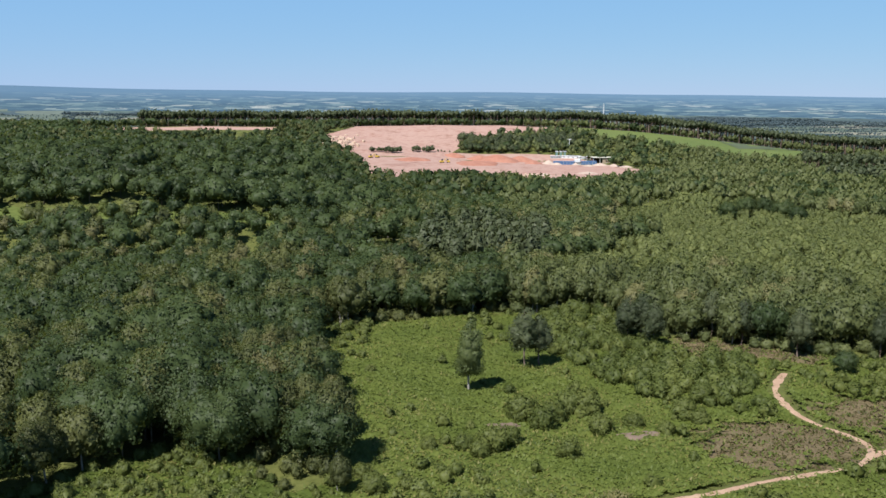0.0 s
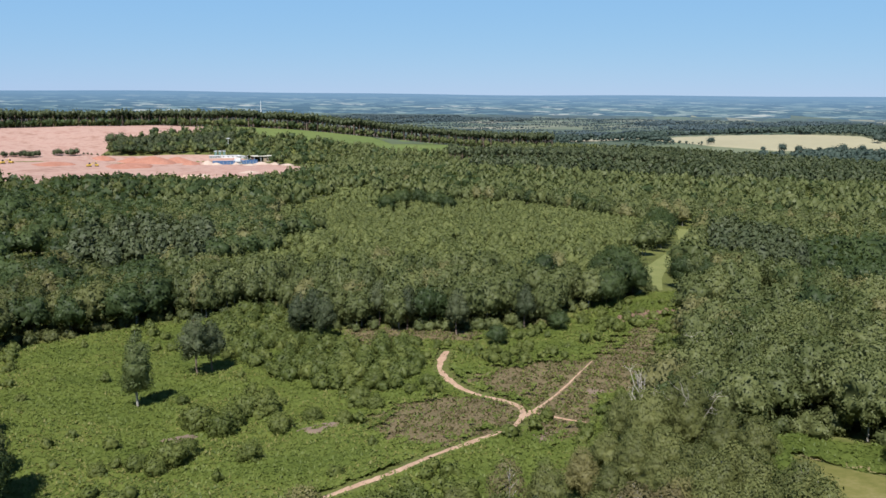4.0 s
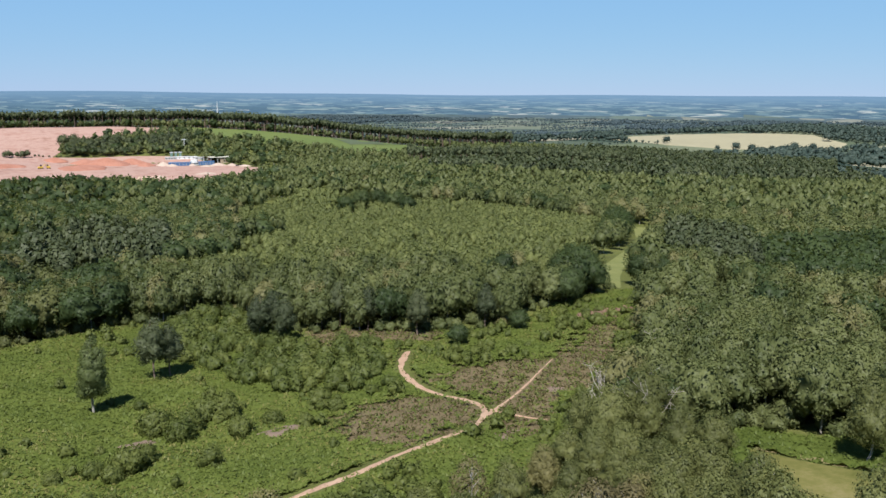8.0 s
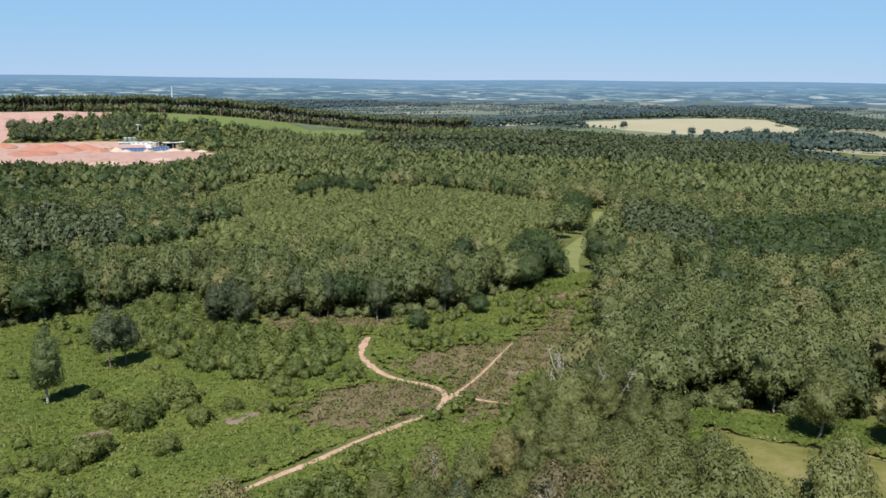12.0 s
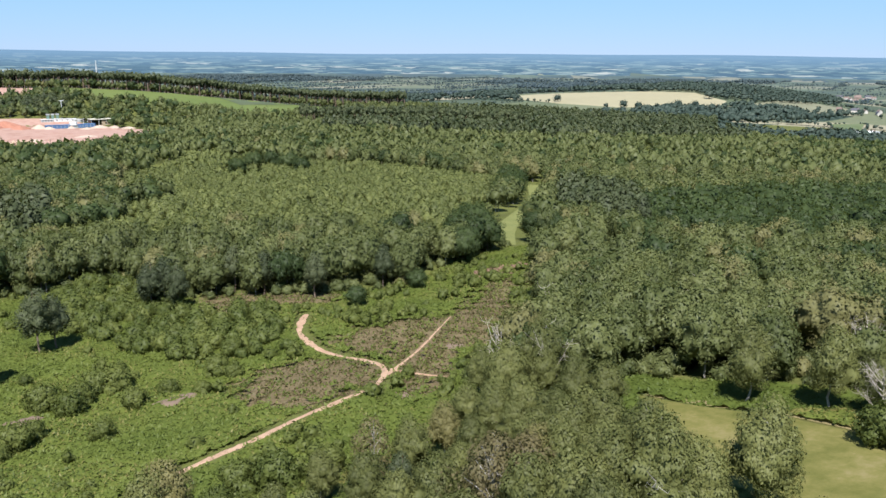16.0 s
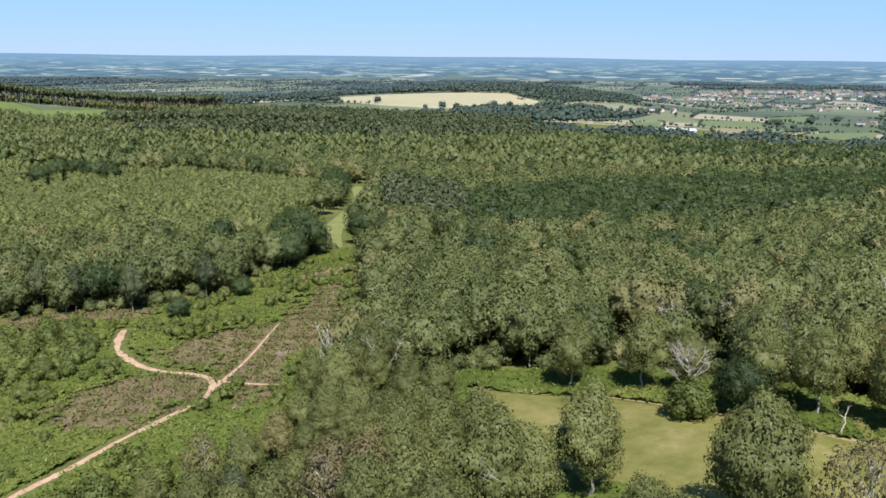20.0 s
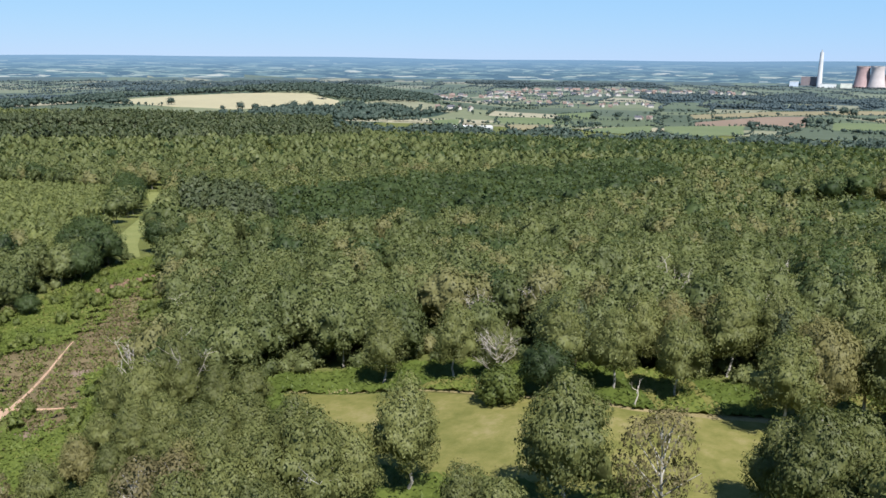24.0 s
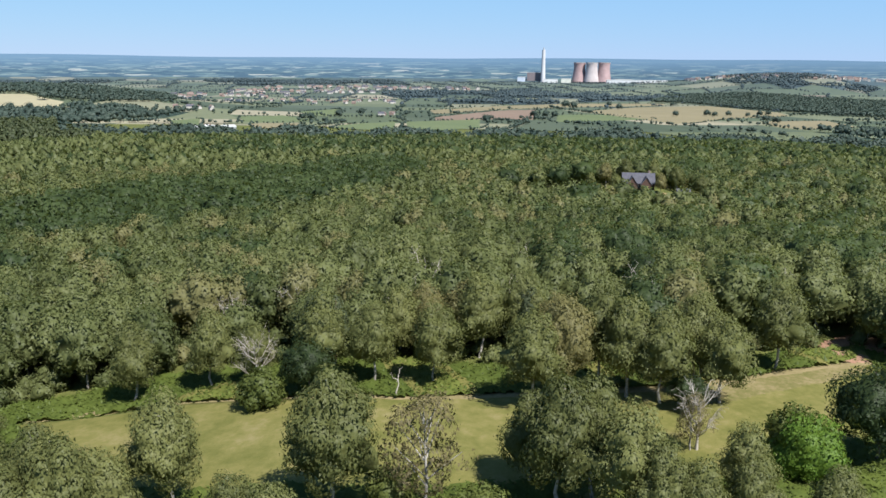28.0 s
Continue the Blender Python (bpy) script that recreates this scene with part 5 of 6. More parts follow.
def roof_slabs(name, parent, w, d, wall, ridge, mat, over=0.4, thick=0.22):
    """A pitched roof of two thick slabs with eaves."""
    bm = bmesh.new()
    rise = (ridge - wall) / (d / 2)
    prof = ((-d / 2 - over, wall - over * rise), (0, ridge), (d / 2 + over, wall - over * rise))
    rows = []
    for x in (-w / 2 - over, w / 2 + over):
        rows.append([bm.verts.new((x, y, z + 0.02)) for y, z in prof] + [bm.verts.new((x, y, z + 0.02 + thick)) for y, z in prof])
    a, b = rows
    for f in ((a[0], a[1], b[1], b[0]), (a[1], a[2], b[2], b[1]), (a[3], b[3], b[4], a[4]), (a[4], b[4], b[5], a[5]), (a[0], b[0], b[3], a[3]), (a[2], a[5], b[5], b[2]), (a[0], a[3], a[4], a[1]), (a[1], a[4], a[5], a[2]), (b[0], b[1], b[4], b[3]), (b[1], b[2], b[5], b[4])):
        bm.faces.new(f)
    me = bpy.data.meshes.new(name)
    bm.to_mesh(me)
    bm.free()
    me.materials.append(mat)
    ob = new(name, me)
    ob.parent = parent
    return ob


def place(ob, x, y, turn=0.0, scale=1.0, sink=0.0):
    ob.matrix_basis = stand(x, y, turn, scale, sink)
    return ob


def lodge():
    """The house among the trees: a long slate roof with two gables towards the clearing."""
    h = tagged(new("house"), "brown timber house with steep slate roof and two front gables", "house")
    gabled("wall", h, 15, 7.5, 3.4, 7.6, TIMBER)
    roof_slabs("roof", h, 15, 7.5, 3.4, 7.6, SLATE)
    for x in (-3.2, 3.4):
        g = gabled("gable", h, 5.0, 4.8, 3.0, 6.6, TIMBER)
        g.matrix_basis = pose(x, -4.2, 0, 0, 0, 90)
        r = roof_slabs("gable_roof", h, 5.0, 4.8, 3.0, 6.6, SLATE, 0.35)
        r.matrix_basis = pose(x, -4.2, 0, 0, 0, 90)
        solid("window", h, (1.8, 0.12, 1.3), (x, -6.72, 1.0), GLASS, label="dark gable window")
    for x in (-6.2, 0.1, 6.3):
        solid("window", h, (1.2, 0.12, 1.2), (x, -3.78, 1.0), GLASS)
    solid("chimney", h, (0.9, 0.7, 2.4), (5.2, 0.6, 6.4), BRICK)
    solid("door", h, (1.1, 0.12, 2.0), (1.3, -3.8, 0.0), GREY)
    place(h, 374, 18, -82, 0.88, 0.5)
    g = tagged(new("garage"), "small timber garage with slate roof beside the house", "garage")
    gabled("wall", g, 6, 5, 2.4, 4.6, TIMBER)
    roof_slabs("roof", g, 6, 5, 2.4, 4.6, SLATE)
    solid("garage_door", g, (2.4, 0.12, 2.0), (0, -2.55, 0), GREY)
    place(g, 375, -1, -82, 0.85, 1.2)


lodge()
draped("house_yard", ((355, 74), (364, 74), (367, 34), (370, 8), (369, -10), (365, -10), (366, 12), (359, 34)), 1.5, 0.08, DRY, "bare sandy yard and track before the house", "yard", 0.4)


def car(x, y, turn, mat, words):
    c = tagged(new("car"), words, "car")
    solid("body", c, (4.3, 1.75, 0.75), (0, 0, 0.35), mat, bevel=0.15)
    solid("cabin", c, (2.3, 1.55, 0.6), (-0.2, 0, 1.08), GLASS, bevel=0.12, top=0.82)
    for wx in (-1.35, 1.35):
        for wy in (-0.82, 0.82):
            v, f = tube([(wx, wy - 0.1, 0.32), (wx, wy + 0.1, 0.32)], (0.32, 0.45), 10)
            part("wheel", mesh_of("wheel", v, [f], [RUBBER]), c)
    place(c, x, y, turn)


car(364, -8, 60, WHITE, "white car parked in the sandy yard")


def far_house(wall, roof, w, d, low, ridge, words, group, name="house"):
    h = tagged(new(name), words, "house", group)
    gabled("wall", h, w, d, low, ridge, wall)
    roof_slabs("roof", h, w, d, low, ridge, roof, 0.4, 0.3)
    solid("chimney", h, (0.9, 0.9, 1.8), (w * 0.3, 0, ridge - 0.6), BRICK)
    for x in (-w / 4, w / 4):
        for s in (-1, 1):
            solid("window", h, (1.4, 0.16, 1.3), (x, s * d / 2, 1.2), GLASS)
    return h


def settlements():
    rng = np.random.default_rng(21)
    group = "houses of the far town"
    protos = [far_house(BRICK, TILES, 11, 8, 5.2, 8.6, "red brick house with tiled roof in the far town", group),
              far_house(RENDER_WALL, TILES, 13, 8, 5.0, 8.4, "pale rendered house with tiled roof in the far town", group),
              far_house(RENDER_WALL, SLATE, 16, 9, 5.4, 9.0, "pale house with slate roof in the far town", group)]
    # the village below the fields, the streets past it and the town on the rise: centre, spread across and along
    zones = ((1588, 975, 30, 45, 7, 0.9), (1733, 624, 25, 35, 5, 0.9), (2350, 1080, 110, 250, 26, 1.0), (2550, 1450, 150, 200, 30, 1.1), (2900, 1350, 130, 260, 40, 1.2), (3350, 1400, 110, 300, 36, 1.3), (3400, 1050, 100, 240, 34, 1.3), (4020, -160, 130, 180, 50, 1.3), (3960, -480, 150, 200, 66, 1.3), (4000, -800, 110, 150, 22, 1.3))
    for cx, cy, depth, wide, count, size in zones:
        away = np.array([cx, cy]) / math.hypot(cx, cy)
        side = np.array([-away[1], away[0]])
        for _ in range(count):
            p = np.array([cx, cy]) + away * rng.normal(0, depth * 0.6) + side * rng.uniform(-wide, wide)
            copy_thing(protos[rng.integers(0, 3)], stand(p[0], p[1], math.degrees(math.atan2(-away[1], -away[0])) + 90 + rng.choice((0, 0, 90)) + rng.normal(0, 15))).scale = (size,) * 3
    for q in protos:
        for o in (*q.children_recursive, q):
            bpy.data.objects.remove(o)


settlements()


def barn(x, y, turn, w, d, low, ridge, wall, roof, words):
    b = tagged(new("barn"), words, "barn")
    gabled("wall", b, w, d, low, ridge, wall)
    roof_slabs("roof", b, w, d, low, ridge, roof, 0.5, 0.3)
    solid("door", b, (4.0, 0.2, min(low, 4.0) * 0.9), (w * 0.2, -d / 2, 0), GLASS)
    place(b, x, y, turn)


barn(1040, 636, -30, 26, 12, 4.5, 7.5, GREY, WHITE, "long grey farm barn with pale roof at the wood's edge")
barn(1062, 628, 50, 18, 10, 5.0, 7.5, WHITE, GREY, "white farm barn with grey roof")
barn(1088, 622, -30, 22, 10, 4.0, 6.5, GREY, GREY, "grey sheet-metal farm shed")
barn(1075, 650, -30, 16, 9, 4.0, 6.5, BRICK, TILES, "brick farm building with red roof")


def power_station():
    def shell(height_m, foot, waist, rim):
        h = np.linspace(0.07, 1, 15)
        r = np.where(h < 0.78, waist + (foot - waist) * (np.clip(0.78 - h, 0, 1) / 0.78) ** 1.55, waist + (rim - waist) * ((h - 0.78) / 0.22) ** 2)
        v, f = tube([(0, 0, z * height_m) for z in h], r, 40)
        v2, f2 = tube([(0, 0, z * height_m) for z in h[::-1]], (r - 1.2)[::-1], 40)
        lip = [[(14 * 40 + i), (14 * 40 + (i + 1) % 40), len(v) + (i + 1) % 40, len(v) + i] for i in range(40)]
        return np.concatenate([v, v2]), np.concatenate([f, f2 + len(v), np.array(lip)])

    for k, (x, y, mat, words) in enumerate(((4560, 549, CONCRETE_RED, "reddish concrete cooling tower of the power station"), (4540, 484, CONCRETE, "pale concrete cooling tower of the power station"), (4570, 424, CONCRETE_RED, "dark red concrete cooling tower of the power station"))):
        t = tagged(new("cooling_tower"), words, "cooling tower", "cooling towers")
        v, f = shell(104, 41, 29, 31.5)
        part("shell", mesh_of("shell", v, [f], [mat], None, None, True), t)
        rim = tube([(0, 0, 102.5), (0, 0, 104.6)], (32.2, 32.4), 40)
        part("rim", mesh_of("rim", rim[0], [rim[1]], [GREY], None, None, True), t, "dark rim")
        for i in range(20):
            a = i * math.pi / 10
            v, f = tube([(42.5 * math.cos(a), 42.5 * math.sin(a), -2), (39.5 * math.cos(a + 0.1), 39.5 * math.sin(a + 0.1), 8)], (0.8, 0.8), 5)
            part("leg", mesh_of("leg", v, [f], [CONCRETE]), t)
        place(t, x, y)
    c = tagged(new("chimney_stack"), "tall pale concrete chimney of the power station", "chimney")
    v, f = tube([(0, 0, -3), (0, 0, 60), (0, 0, 120), (0, 0, 168)], (13, 11, 9.5, 8.5), 24)
    part("shaft", mesh_of("shaft", v, [f], [plain_paint("pale_concrete", (0.5, 0.5, 0.52), 0.9, 0.1, size=30.0, wear=0.12)], None, None, True), c)
    for dx in (-3.2, 3.2):
        v, f = tube([(dx, 0, 167), (dx, 0, 178)], (2.6, 2.4), 12)
        part("flue", mesh_of("flue", v, [f], [GREY], None, None, True), c, "dark flue tip")
    place(c, 4550, 737)

    def hall(name, x, y, size, mat, words):
        b = tagged(new(name), words, "building")
        solid("wall", b, size, (0, 0, -2), mat, bevel=0.4)
        solid("roof", b, (size[0] + 1, size[1] + 1, 1.2), (0, 0, size[2] - 2), GREY, bevel=0.2)
        place(b, x, y, 8)

    hall("boiler_house", 4590, 790, (40, 75, 52), plain_paint("brown_cladding", (0.2, 0.17, 0.18), 0.8, 0.2, size=12), "dark brown boiler house beside the tall chimney")
    hall("turbine_hall", 4540, 850, (30, 40, 28), plain_paint("blue_grey_cladding", (0.5, 0.56, 0.66), 0.7, 0.2, size=12), "pale blue-grey block of the power station")
    hall("workshop", 4520, 690, (30, 70, 20), WHITE, "low white workshop of the power station")
    hall("workshop", 4510, 610, (25, 50, 24), plain_paint("cream_cladding", (0.62, 0.62, 0.56), 0.7, 0.2, size=12), "cream industrial shed of the power station")
    hall("warehouse", 4480, 250, (60, 300, 16), WHITE, "very long low white warehouse near the cooling towers")


power_station()


def mast():
    m = tagged(new("transmitter_mast"), "slim white transmitter mast far out on the plain", "mast")
    v, f = tube([(0, 0, -2), (0, 0, 40), (0, 0, 78)], (3.0, 2.2, 0.8), 8)
    part("pole", mesh_of("pole", v, [f], [WHITE]), m)
    for z in (50, 66):
        v, f = tube([(0, 0, z), (0, 0, z + 2.5)], (3.6, 3.6), 10)
        part("platform", mesh_of("platform", v, [f], [GREY]), m)
    place(m, 840, 4380)


mast()


# ---- the quarry ----
def heap(x, y, r, h, mat, words, seed):
    rng = np.random.default_rng(seed)
    ob = tagged(new("stockpile"), words, "stockpile")
    n, m = 28, 9
    verts, ph = [(0, 0, h)], rng.uniform(0, 6, 4)
    for i in range(1, m + 1):
        for j in range(n):
            a = j * 2 * math.pi / n
            rr = r * i / m * (1 + 0.18 * math.sin(2 * a + ph[0]) + 0.08 * math.sin(5 * a + ph[1]) + 0.02 * rng.normal())
            z = h * (1 - (i / m) ** 1.15) + 0.06 * h * math.sin(7 * a + ph[2]) * (i / m) * (1 - i / m) * 4 - (1.0 if i == m else 0)
            verts.append((rr * math.cos(a), rr * math.sin(a), z))
    tris = [[0, 1 + j, 1 + (j + 1) % n] for j in range(n)]
    quads = [[1 + i * n + j, 1 + (i + 1) * n + j, 1 + (i + 1) * n + (j + 1) % n, 1 + i * n + (j + 1) % n] for i in range(m - 1) for j in range(n)]
    part("mound", mesh_of("mound", np.array(verts), [np.array(tris), np.array(quads)], [mat], None, None, True), ob)
    place(ob, x, y)


GRAVEL = surface("dark_red_gravel", [(0.3, (0.24, 0.1, 0.066)), (0.55, (0.33, 0.155, 0.11)), (0.8, (0.4, 0.215, 0.16))], 9.0, 1.2, 0.95, 0.2)
PALE_GRAVEL = surface("pale_washed_gravel", [(0.3, (0.32, 0.23, 0.185)), (0.6, (0.42, 0.33, 0.275)), (0.8, (0.48, 0.4, 0.34))], 6.0, 0.8, 0.95, 0.15)
for i, (x, y, r, h) in enumerate(((70, 1000, 24, 8), (98, 1010, 16, 6), (50, 1012, 18, 5), (20, 1030, 14, 4), (110, 985, 12, 4), (-30, 960, 22, 3), (40, 940, 30, 3))):
    heap(x, y, r, h, GRAVEL, "mound of dark red gravel on the quarry floor", 60 + i)
for i, (x, y, r, h) in enumerate(((128, 985, 9, 5), (136, 975, 7, 3), (158, 978, 5, 3), (186, 975, 9, 3), (200, 970, 8, 2.5), (170, 960, 9, 2), (212, 958, 8, 2), (105, 835, 8, 2.5), (150, 850, 10, 2))):
    heap(x, y, r, h, PALE_GRAVEL, "pale heap of washed gravel in the quarry", 80 + i)


def quarry_plant():
    s = tagged(new("open_shed"), "long open-fronted brown shed with a pale roof in the quarry", "shed")
    solid("back_wall", s, (32, 0.4, 6.5), (0, 6, -1), TIMBER)
    for x in (-16, 16):
        solid("side_wall", s, (0.4, 12, 6.5), (x, 0, -1), TIMBER)
    for x in (-8, 0, 8, -15.6, 15.6):
        solid("post", s, (0.6, 0.6, 6.4), (x, -5.8, -1), GREY)
    solid("front_wall", s, (10, 0.3, 6.3), (0, -5.6, -1), plain_paint("tan_cladding", (0.36, 0.28, 0.2), 0.8, 0.2))
    solid("roof", s, (34, 14, 0.6), (0, 0, 5.5), plain_paint("pale_fibre_cement", (0.52, 0.5, 0.42), 0.9, 0.1, size=3), bevel=0.1)
    place(s, 196, 998, 4)
    for x, y, w, words in ((140, 984, 13, "row of blue steel bins in the quarry plant"), (152, 985, 11, "blue steel hopper of the quarry plant"), (170, 985, 9, "blue steel container in the quarry"), (178, 986, 10, "blue steel container with open top")):
        c = tagged(new("steel_bin"), words, "container")
        solid("body", c, (w, 6, 3.8), (0, 0, 0), BLUE, bevel=0.1)
        solid("rim", c, (w + 0.4, 6.4, 0.4), (0, 0, 3.8), BLUE, bevel=0.05)
        for dx in (-w / 3, 0, w / 3):
            solid("rib", c, (0.3, 0.25, 3.6), (dx, -3.1, 0.1), GREY, bevel=0.02)
        place(c, x, y, 4)
    t = tagged(new("washing_plant"), "white gravel washing plant between blue bins", "plant")
    solid("base", t, (9, 6, 3.0), (0, 0, 0), GREY)
    solid("tank", t, (6, 5, 3.5), (0, 0, 3.0), WHITE, bevel=0.3)
    solid("walkway", t, (10, 1.2, 0.3), (0, -3.2, 3.2), GREY)
    place(t, 161, 986, 4)
    k = tagged(new("crusher_tower"), "green steel crusher towers above the quarry plant", "plant")
    for dx in (-5, 0, 5):
        solid("tower", k, (2.6, 3, 6.0), (dx, 0, 0), GREEN_STEEL, bevel=0.15)
        solid("head", k, (3.4, 3.6, 1.2), (dx, 0, 6.0), GREY, bevel=0.2)
    place(k, 149, 1036, 6)
    for (x, y, turn, w, words) in ((160, 1028, -10, 22, "low white office cabins of the quarry"), (178, 1020, -20, 20, "long pale roofed store in the quarry"), (142, 1030, 0, 12, "grey equipment shed of the quarry")):
        b = tagged(new("site_cabin"), words, "cabin")
        solid("wall", b, (w, 5, 2.8), (0, 0, -0.3), WHITE if "white" in words else GREY)
        solid("roof", b, (w + 0.8, 5.8, 0.4), (0, 0, 2.5), WHITE)
        for i in range(4):
            solid("window", b, (1.4, 0.12, 1.0), (-w * 0.36 + i * w * 0.24, -2.5, 0.9), GLASS)
        place(b, x, y, turn)
    v = tagged(new("conveyor"), "grey inclined conveyor of the quarry plant", "conveyor")
    solid("belt", v, (26, 1.4, 0.6), (0, 0, 4.5), GREY).matrix_basis = pose(0, 0, 3.5, 0, -16, 0)
    for dx in (-8, 0, 8):
        solid("leg", v, (0.4, 1.4, 3.4 + dx * 0.28), (dx, 0, 0), GREY)
    place(v, 168, 1004, 20)
    for x, y, turn, words in ((5, 929, 20, "yellow loading shovel on the quarry floor"), (12, 932, 100, "yellow excavator on the quarry floor"), (-75, 965, 40, "yellow excavator beside the rubble bank"), (-68, 972, 140, "yellow dump truck beside the rubble bank")):
        m = tagged(new("excavator"), words, "excavator")
        for dy in (-1.2, 1.2):
            solid("track", m, (4.6, 0.7, 1.0), (0, dy, 0), RUBBER, bevel=0.2)
        solid("body", m, (4.2, 2.8, 1.6), (-0.3, 0, 1.0), OCHRE, bevel=0.2)
        solid("cab", m, (1.5, 1.3, 1.7), (0.6, 0.6, 2.6), GLASS, bevel=0.15)
        a, f = tube([(1.5, -0.4, 2.0), (4.0, -0.4, 4.6), (6.4, -0.4, 1.2)], (0.35, 0.3, 0.22), 6)
        part("arm", mesh_of("arm", a, [f], [OCHRE]), m)
        place(m, x, y, turn)


quarry_plant()


def pole_sign(x, y):
    p = tagged(new("lighting_pole"), "pale pole with a cross head behind the quarry plant", "pole")
    v, f = tube([(0, 0, -0.5), (0, 0, 16)], (0.35, 0.25), 8)
    part("pole", mesh_of("pole", v, [f], [WHITE]), p)
    solid("crossbar", p, (5, 0.5, 0.6), (0, 0, 15.6), WHITE)
    place(p, x, y)


pole_sign(163, 1062)


def rock(seed, size, mat):
    rng = np.random.default_rng(seed)
    v = ICO[0] * rng.uniform(0.6, 1.25, (len(ICO[0]), 1)) * np.array([1.2, 1.0, 0.7]) * size
    return mesh_of("rock", v, [ICO[1]], [mat])


def rubble(name, x, y, spread_x, spread_y, count, size, words, seed, turn=0.0, mat=STONE):
    rng = np.random.default_rng(seed)
    ob = tagged(new(name), words, "rubble")
    shapes = [rock(seed * 10 + i, size, mat) for i in range(4)]
    base = float(height(x, y))
    ca, sa = math.cos(radians(turn)), math.sin(radians(turn))
    for _ in range(count):
        a, b = rng.normal(0, spread_x * 0.5), rng.normal(0, spread_y * 0.5)
        dx, dy = a * ca - b * sa, a * sa + b * ca
        r = part("rock", shapes[rng.integers(0, 4)], ob)
        r.matrix_basis = pose(dx, dy, float(height(x + dx, y + dy)) - base + size * 0.3, *rng.uniform(0, 360, 3))
        r.scale = (rng.uniform(0.4, 1.4),) * 3
    place(ob, x, y)


rubble("rubble_bank", -125, 1070, 28, 60, 150, 2.6, "bank of tumbled pink sandstone blocks above the quarry", 3)
rubble("brash_pile", 127, 174, 9, 3.0, 110, 0.75, "pile of brown brash and broken stone at the heath's edge", 4, 12, plain_paint("cut_brash", (0.2, 0.13, 0.092), 0.95, 0.1, wear=0.5, size=0.5))
rubble("stone_scatter", 54, 180, 5, 2.5, 22, 0.4, "few reddish stones below the pines", 5)
rubble("stone_scatter", 97, 830, 12, 8, 40, 1.4, "pale blocks along the front of the quarry", 6)


# ---- trees of note ----
def bare_tree(name, x, y, tall, words, seed, limbs=9, twigs=3, mat=DEADWOOD, girth=0.02, spread=0.34):
    """A dead tree: a stem and rising limbs that fork into thin crooked branches and twigs."""
    rng = np.random.default_rng(seed)
    ob = tagged(new(name), words, "dead tree")
    top = np.array([rng.normal(0, 0.04), rng.normal(0, 0.04), 1.0]) * tall * 0.72
    stem = [np.array([0, 0, -0.5]), top * 0.3 + rng.normal(0, 0.08, 3), top * 0.62 + rng.normal(0, 0.12, 3), top]
    v, f = tube(stem, tall * girth * np.array([1.25, 0.9, 0.55, 0.15]), 6)
    part("trunk", mesh_of("trunk", v, [f], [mat], None, None, True), ob)
    for i in range(limbs):
        s = rng.uniform(0.22, 0.85)
        a = i * 2.4 + rng.random()
        out = np.array([math.cos(a), math.sin(a), 0.0])
        start = top * s
        far = tall * (1 - 0.45 * s) * rng.uniform(0.7, 1.1)
        p1 = start + out * spread * far * 0.4 + np.array([0, 0, 0.16 * far])
        p2 = p1 + out * spread * far * 0.35 + np.array([0, 0, 0.22 * far]) + rng.normal(0, 0.03, 3) * tall
        end = p2 + out * spread * far * 0.18 + np.array([0, 0, 0.14 * far]) + rng.normal(0, 0.03, 3) * tall
        v, f = tube([start, p1, p2, end], tall * girth * np.array([0.46, 0.33, 0.2, 0.05]), 5)
        vs, fs = [v], [f]
        for _ in range(twigs * 2):
            base = (p1, p2)[rng.integers(0, 2)]
            q = base + (end - base) * rng.uniform(0.0, 0.8)
            mid = q + (out * 0.05 + rng.normal(0, 0.05, 3) + np.array([0, 0, 0.04])) * tall
            v, f = tube([q, mid, mid + (rng.normal(0, 0.04, 3) + np.array([0, 0, 0.03])) * tall], tall * girth * np.array([0.17, 0.1, 0.03]), 4)
            fs.append(f + sum(len(k) for k in vs))
            vs.append(v)
        part("limb", mesh_of("limb", np.concatenate(vs), [np.concatenate(fs)], [mat], None, None, True), ob)
    place(ob, x, y)


bare_tree("dead_birch", 99.3, 54.1, 8.5, "bleached dead birch with many bare branches at the wood's edge", 1, 18, 5, spread=0.46, girth=0.016)
bare_tree("dead_snag", 108.9, 1.0, 4.5, "broken white stump standing at the edge of the clearing", 2, 2, 1, girth=0.035, spread=0.12)
bare_tree("dead_snag", 96.6, 33.2, 4.2, "white snag with one crooked side branch beside the clearing", 3, 2, 1, girth=0.03, spread=0.75)
bare_tree("dead_birch", 89.6, -3.5, 8, "bare pale birch with spreading twigs over the dry grass", 4, 12, 5, spread=0.4)
bare_tree("dead_birch", 46.5, 62.0, 11.5, "bleached bare birch standing among leafy birches", 5, 9, 4, spread=0.2)
bare_tree("dead_birch", 54.5, 49.0, 10.5, "leaning white birch stem with few branches", 6, 5, 3, BARK_BIRCH, 0.022, 0.2)
bare_tree("dead_birch", 118, 68, 11, "grey bare branches rising from the birch wood", 7, 10, 4, spread=0.25)
bare_tree("dead_birch", 112, 84, 11, "forked pale dead birch in the wood", 8, 8, 4, spread=0.2)
bare_tree("dead_birch", -24, 208.5, 6, "white birch stub at the edge of the glade", 9, 3, 1, BARK_BIRCH, 0.03, 0.15)


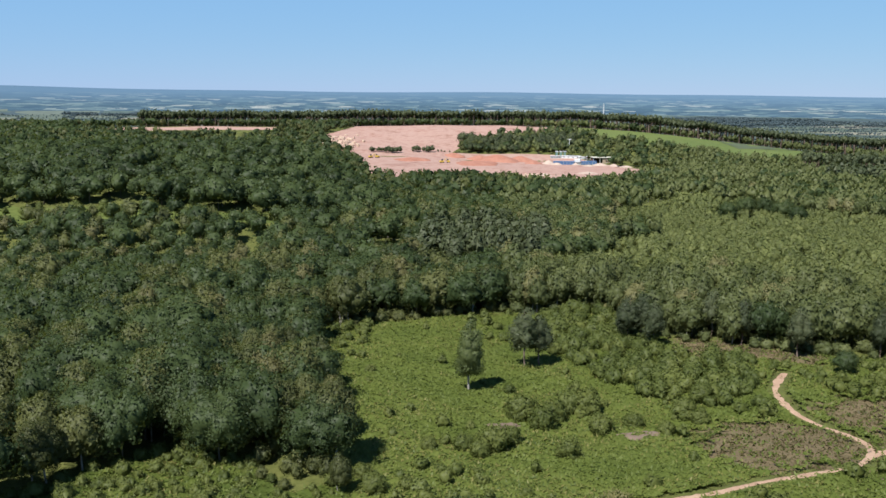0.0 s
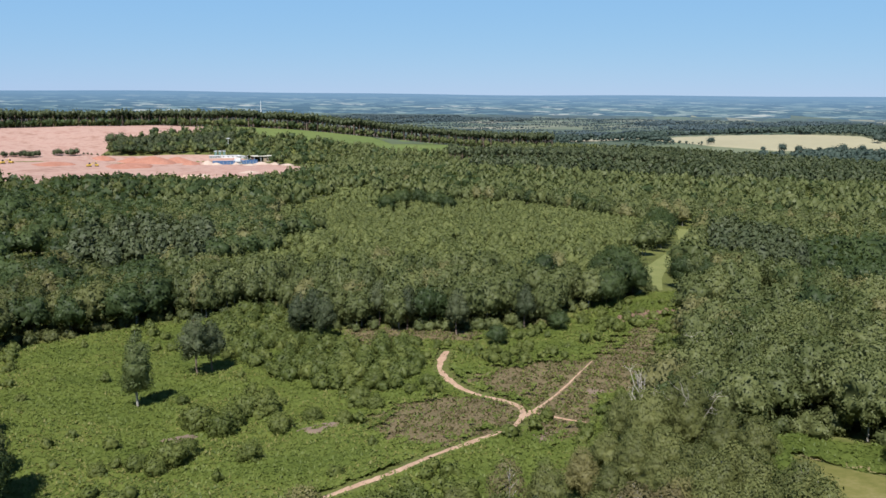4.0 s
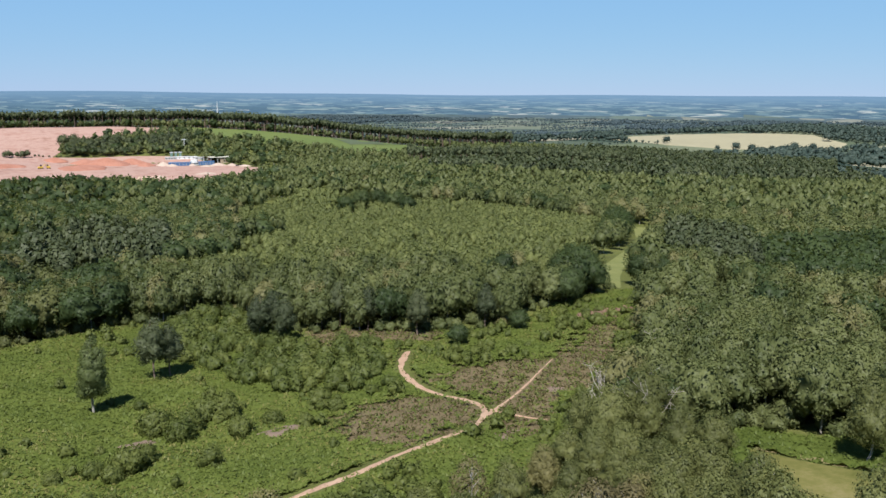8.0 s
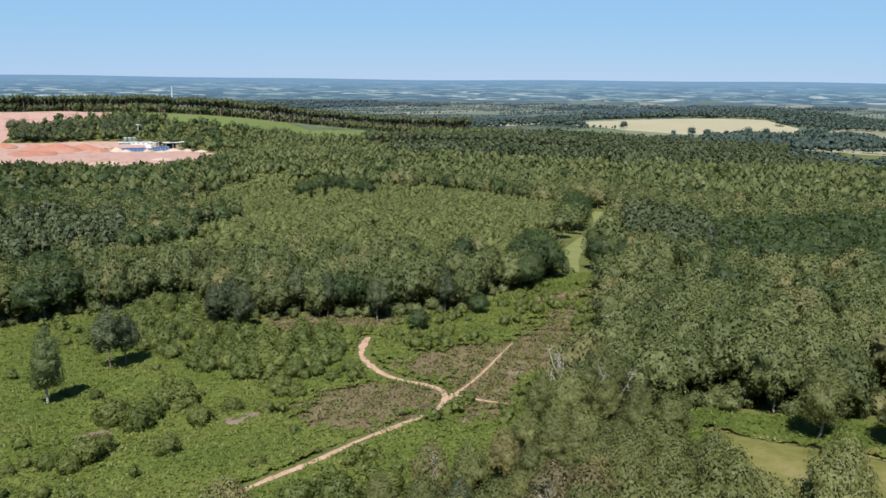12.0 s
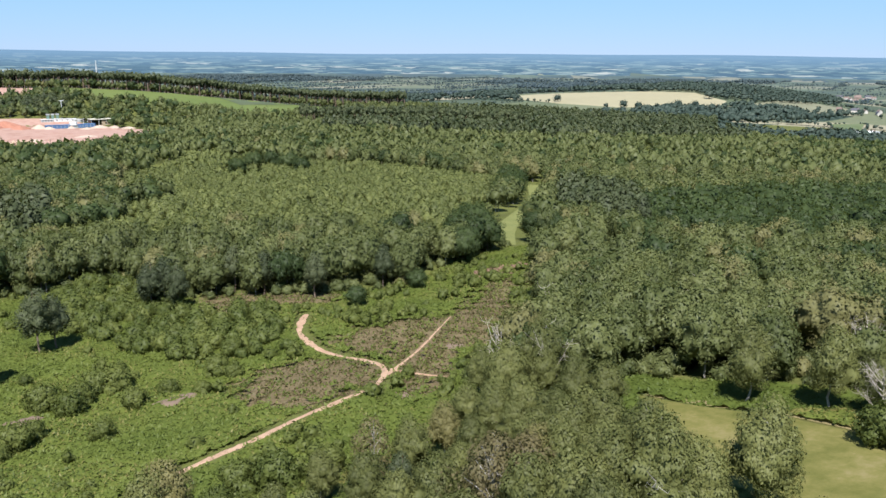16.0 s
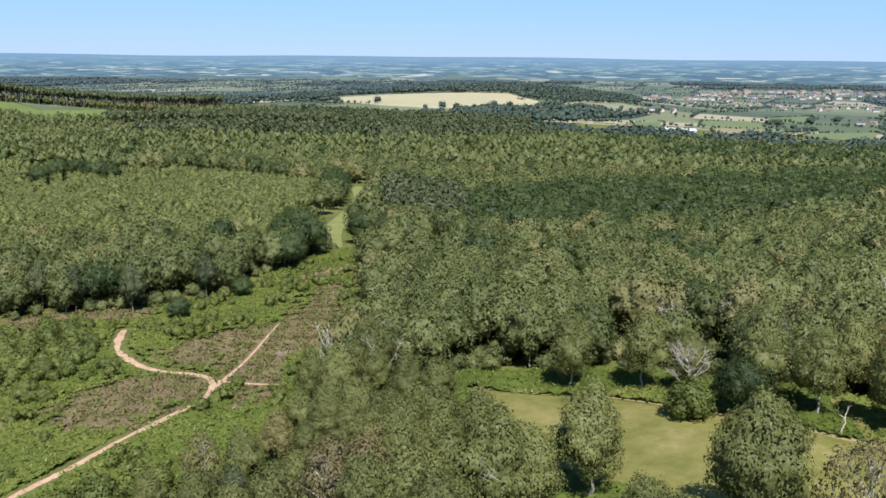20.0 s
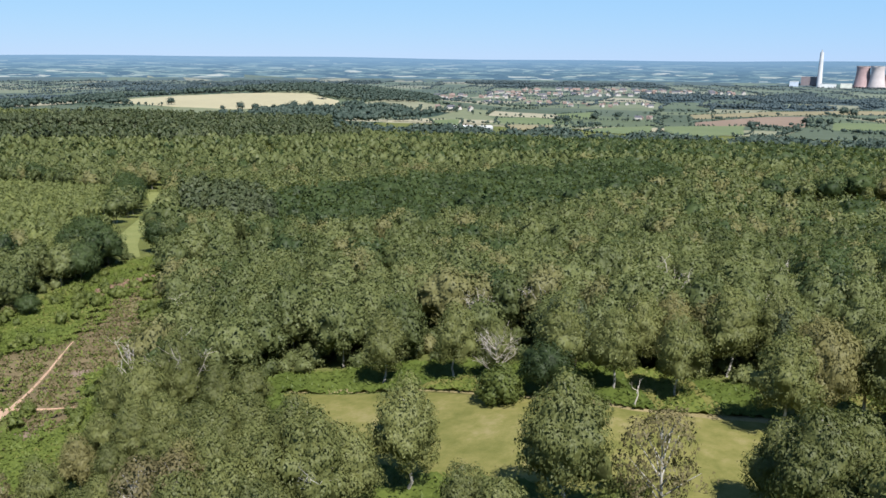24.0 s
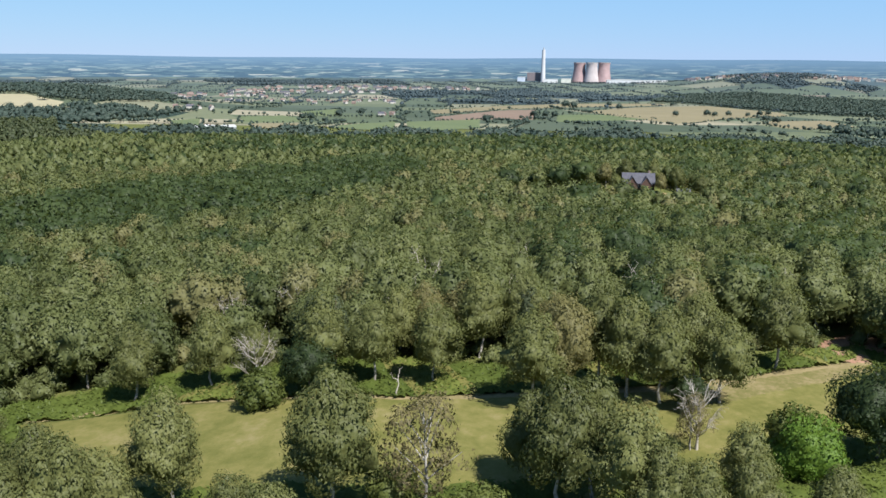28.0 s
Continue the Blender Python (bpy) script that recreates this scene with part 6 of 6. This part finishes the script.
def pale_branches():
    """Bare limbs that show on the sunny side of many birches."""
    rng = np.random.default_rng(71)
    x, y = scatter(84, 178, 11, 72, 24, 100)
    k = clear(x, y, OPEN) & (~inside(NEAR, x, y))
    x, y = x[k], y[k]
    pick = rng.permutation(len(x))[:34]
    for i, j in enumerate(pick):
        bare_tree("bare_birch", x[j], y[j], rng.uniform(9.5, 12.5), "pale bare birch limbs showing among the leaves", 200 + i % 5, 7, 3, spread=0.34, girth=0.014)


pale_branches()


def marked_trees():
    slim = tree_thing("slender_birch", "poplar", 15.5, leafy("slender_birch_leaves", (0.06, 0.08, 0.03), (0.1, 0.125, 0.045), (0.14, 0.165, 0.062), hang=0.45, gaps=0.38), BARK_BIRCH, 307, 44, 7500, 0.22, "tall slender grey-green birch alone in the bracken glade", limbs=5)
    place(slim, 6.5, 160)
    pale = tree_thing("sycamore", "bush", 6.5, leafy("fresh_leaves", (0.085, 0.15, 0.02), (0.13, 0.2, 0.03), (0.18, 0.25, 0.045)), BARK_DARK, 303, 20, 4200, 0.22, "bright green young sycamore beside the dry grass")
    place(pale, 86, -14)
    proto = tree_thing("field_tree", "oak", 12.0, LEAF_HAZE, BARK_DARK, 305, 20, 260, 0.9, "round dark hedgerow tree standing in the fields", group="trees in the fields", limbs=3, level=2)
    rng = np.random.default_rng(33)
    for x, y, tall in ((1770, 279, 17), (2284, 309, 24), (2237, 280, 22), (2446, 208, 17), (2248, 167, 18), (2556, 40, 15), (1950, 23, 15), (1996, -43, 17), (1975, -60, 14), (2038, -90, 14), (2020, -131, 12), (2064, -160, 15), (2105, -181, 15), (1846, -154, 15), (1772, -169, 16), (1540, 352, 17), (1492, 270, 15), (1456, 678, 15), (1455, 661, 17), (1605, 668, 18), (1711, 660, 16), (1760, 300, 18), (1780, 262, 16)):
        put(proto, x, y, rng.uniform(0, 360), tall / 12)
    for x, y, tall in ((1144, 1361, 17), (1151, 1181, 17), (1161, 1151, 15), (1206, 1148, 11), (1230, 1119, 19), (1273, 1116, 16), (1428, 1219, 22), (1197, 1069, 16), (1131, 1206, 10), (1120, 1480, 15), (1100, 1440, 16)):
        put(proto, x, y, rng.uniform(0, 360), tall / 12)
    for o in (*proto.children_recursive, proto):
        bpy.data.objects.remove(o)


marked_trees()
rng_pit = np.random.default_rng(44)


def pit_trees():
    proto = [tree_thing("quarry_tree", "dome", 12.0, LEAF_PINE, BARK_PINE, 401 + i, 18, 200, 0.9, "dark green tree on the bank inside the quarry", group="trees inside the quarry", limbs=3, level=2) for i in range(3)]
    for x0, x1, y0, y1, count, low, high in ((-82, -44, 1024, 1036, 26, 5, 9), (-30, -6, 1044, 1052, 14, 5, 10), (0, 30, 1050, 1056, 8, 2, 4), (34, 165, 1060, 1075, 60, 8, 13), (30, 175, 1078, 1120, 90, 10, 17)):
        for _ in range(count):
            x, y = rng_pit.uniform(x0, x1), rng_pit.uniform(y0, y1)
            put(proto[rng_pit.integers(0, 3)], x, y, rng_pit.uniform(0, 360), rng_pit.uniform(low, high) / 12)
    for q in proto:
        for o in (*q.children_recursive, q):
            bpy.data.objects.remove(o)


pit_trees()


def hedges():
    rng = np.random.default_rng(55)
    spots = []
    for outline in FIELDS:
        loop = rounded((*outline, outline[0]), 9.0)
        spots.append(loop[rng.random(len(loop)) < 0.6] + rng.normal(0, 1.0, (1, 2)))
    q = np.concatenate(spots)
    joined("hedges", spots_of(q[:, 0], q[:, 1], 3.0, 5.0, 3), [("bush", 6, 10, 3.5, 1)] * 3, LEAF_HAZE, BARK_DARK, "dark hedges between the fields", "hedge")


hedges()
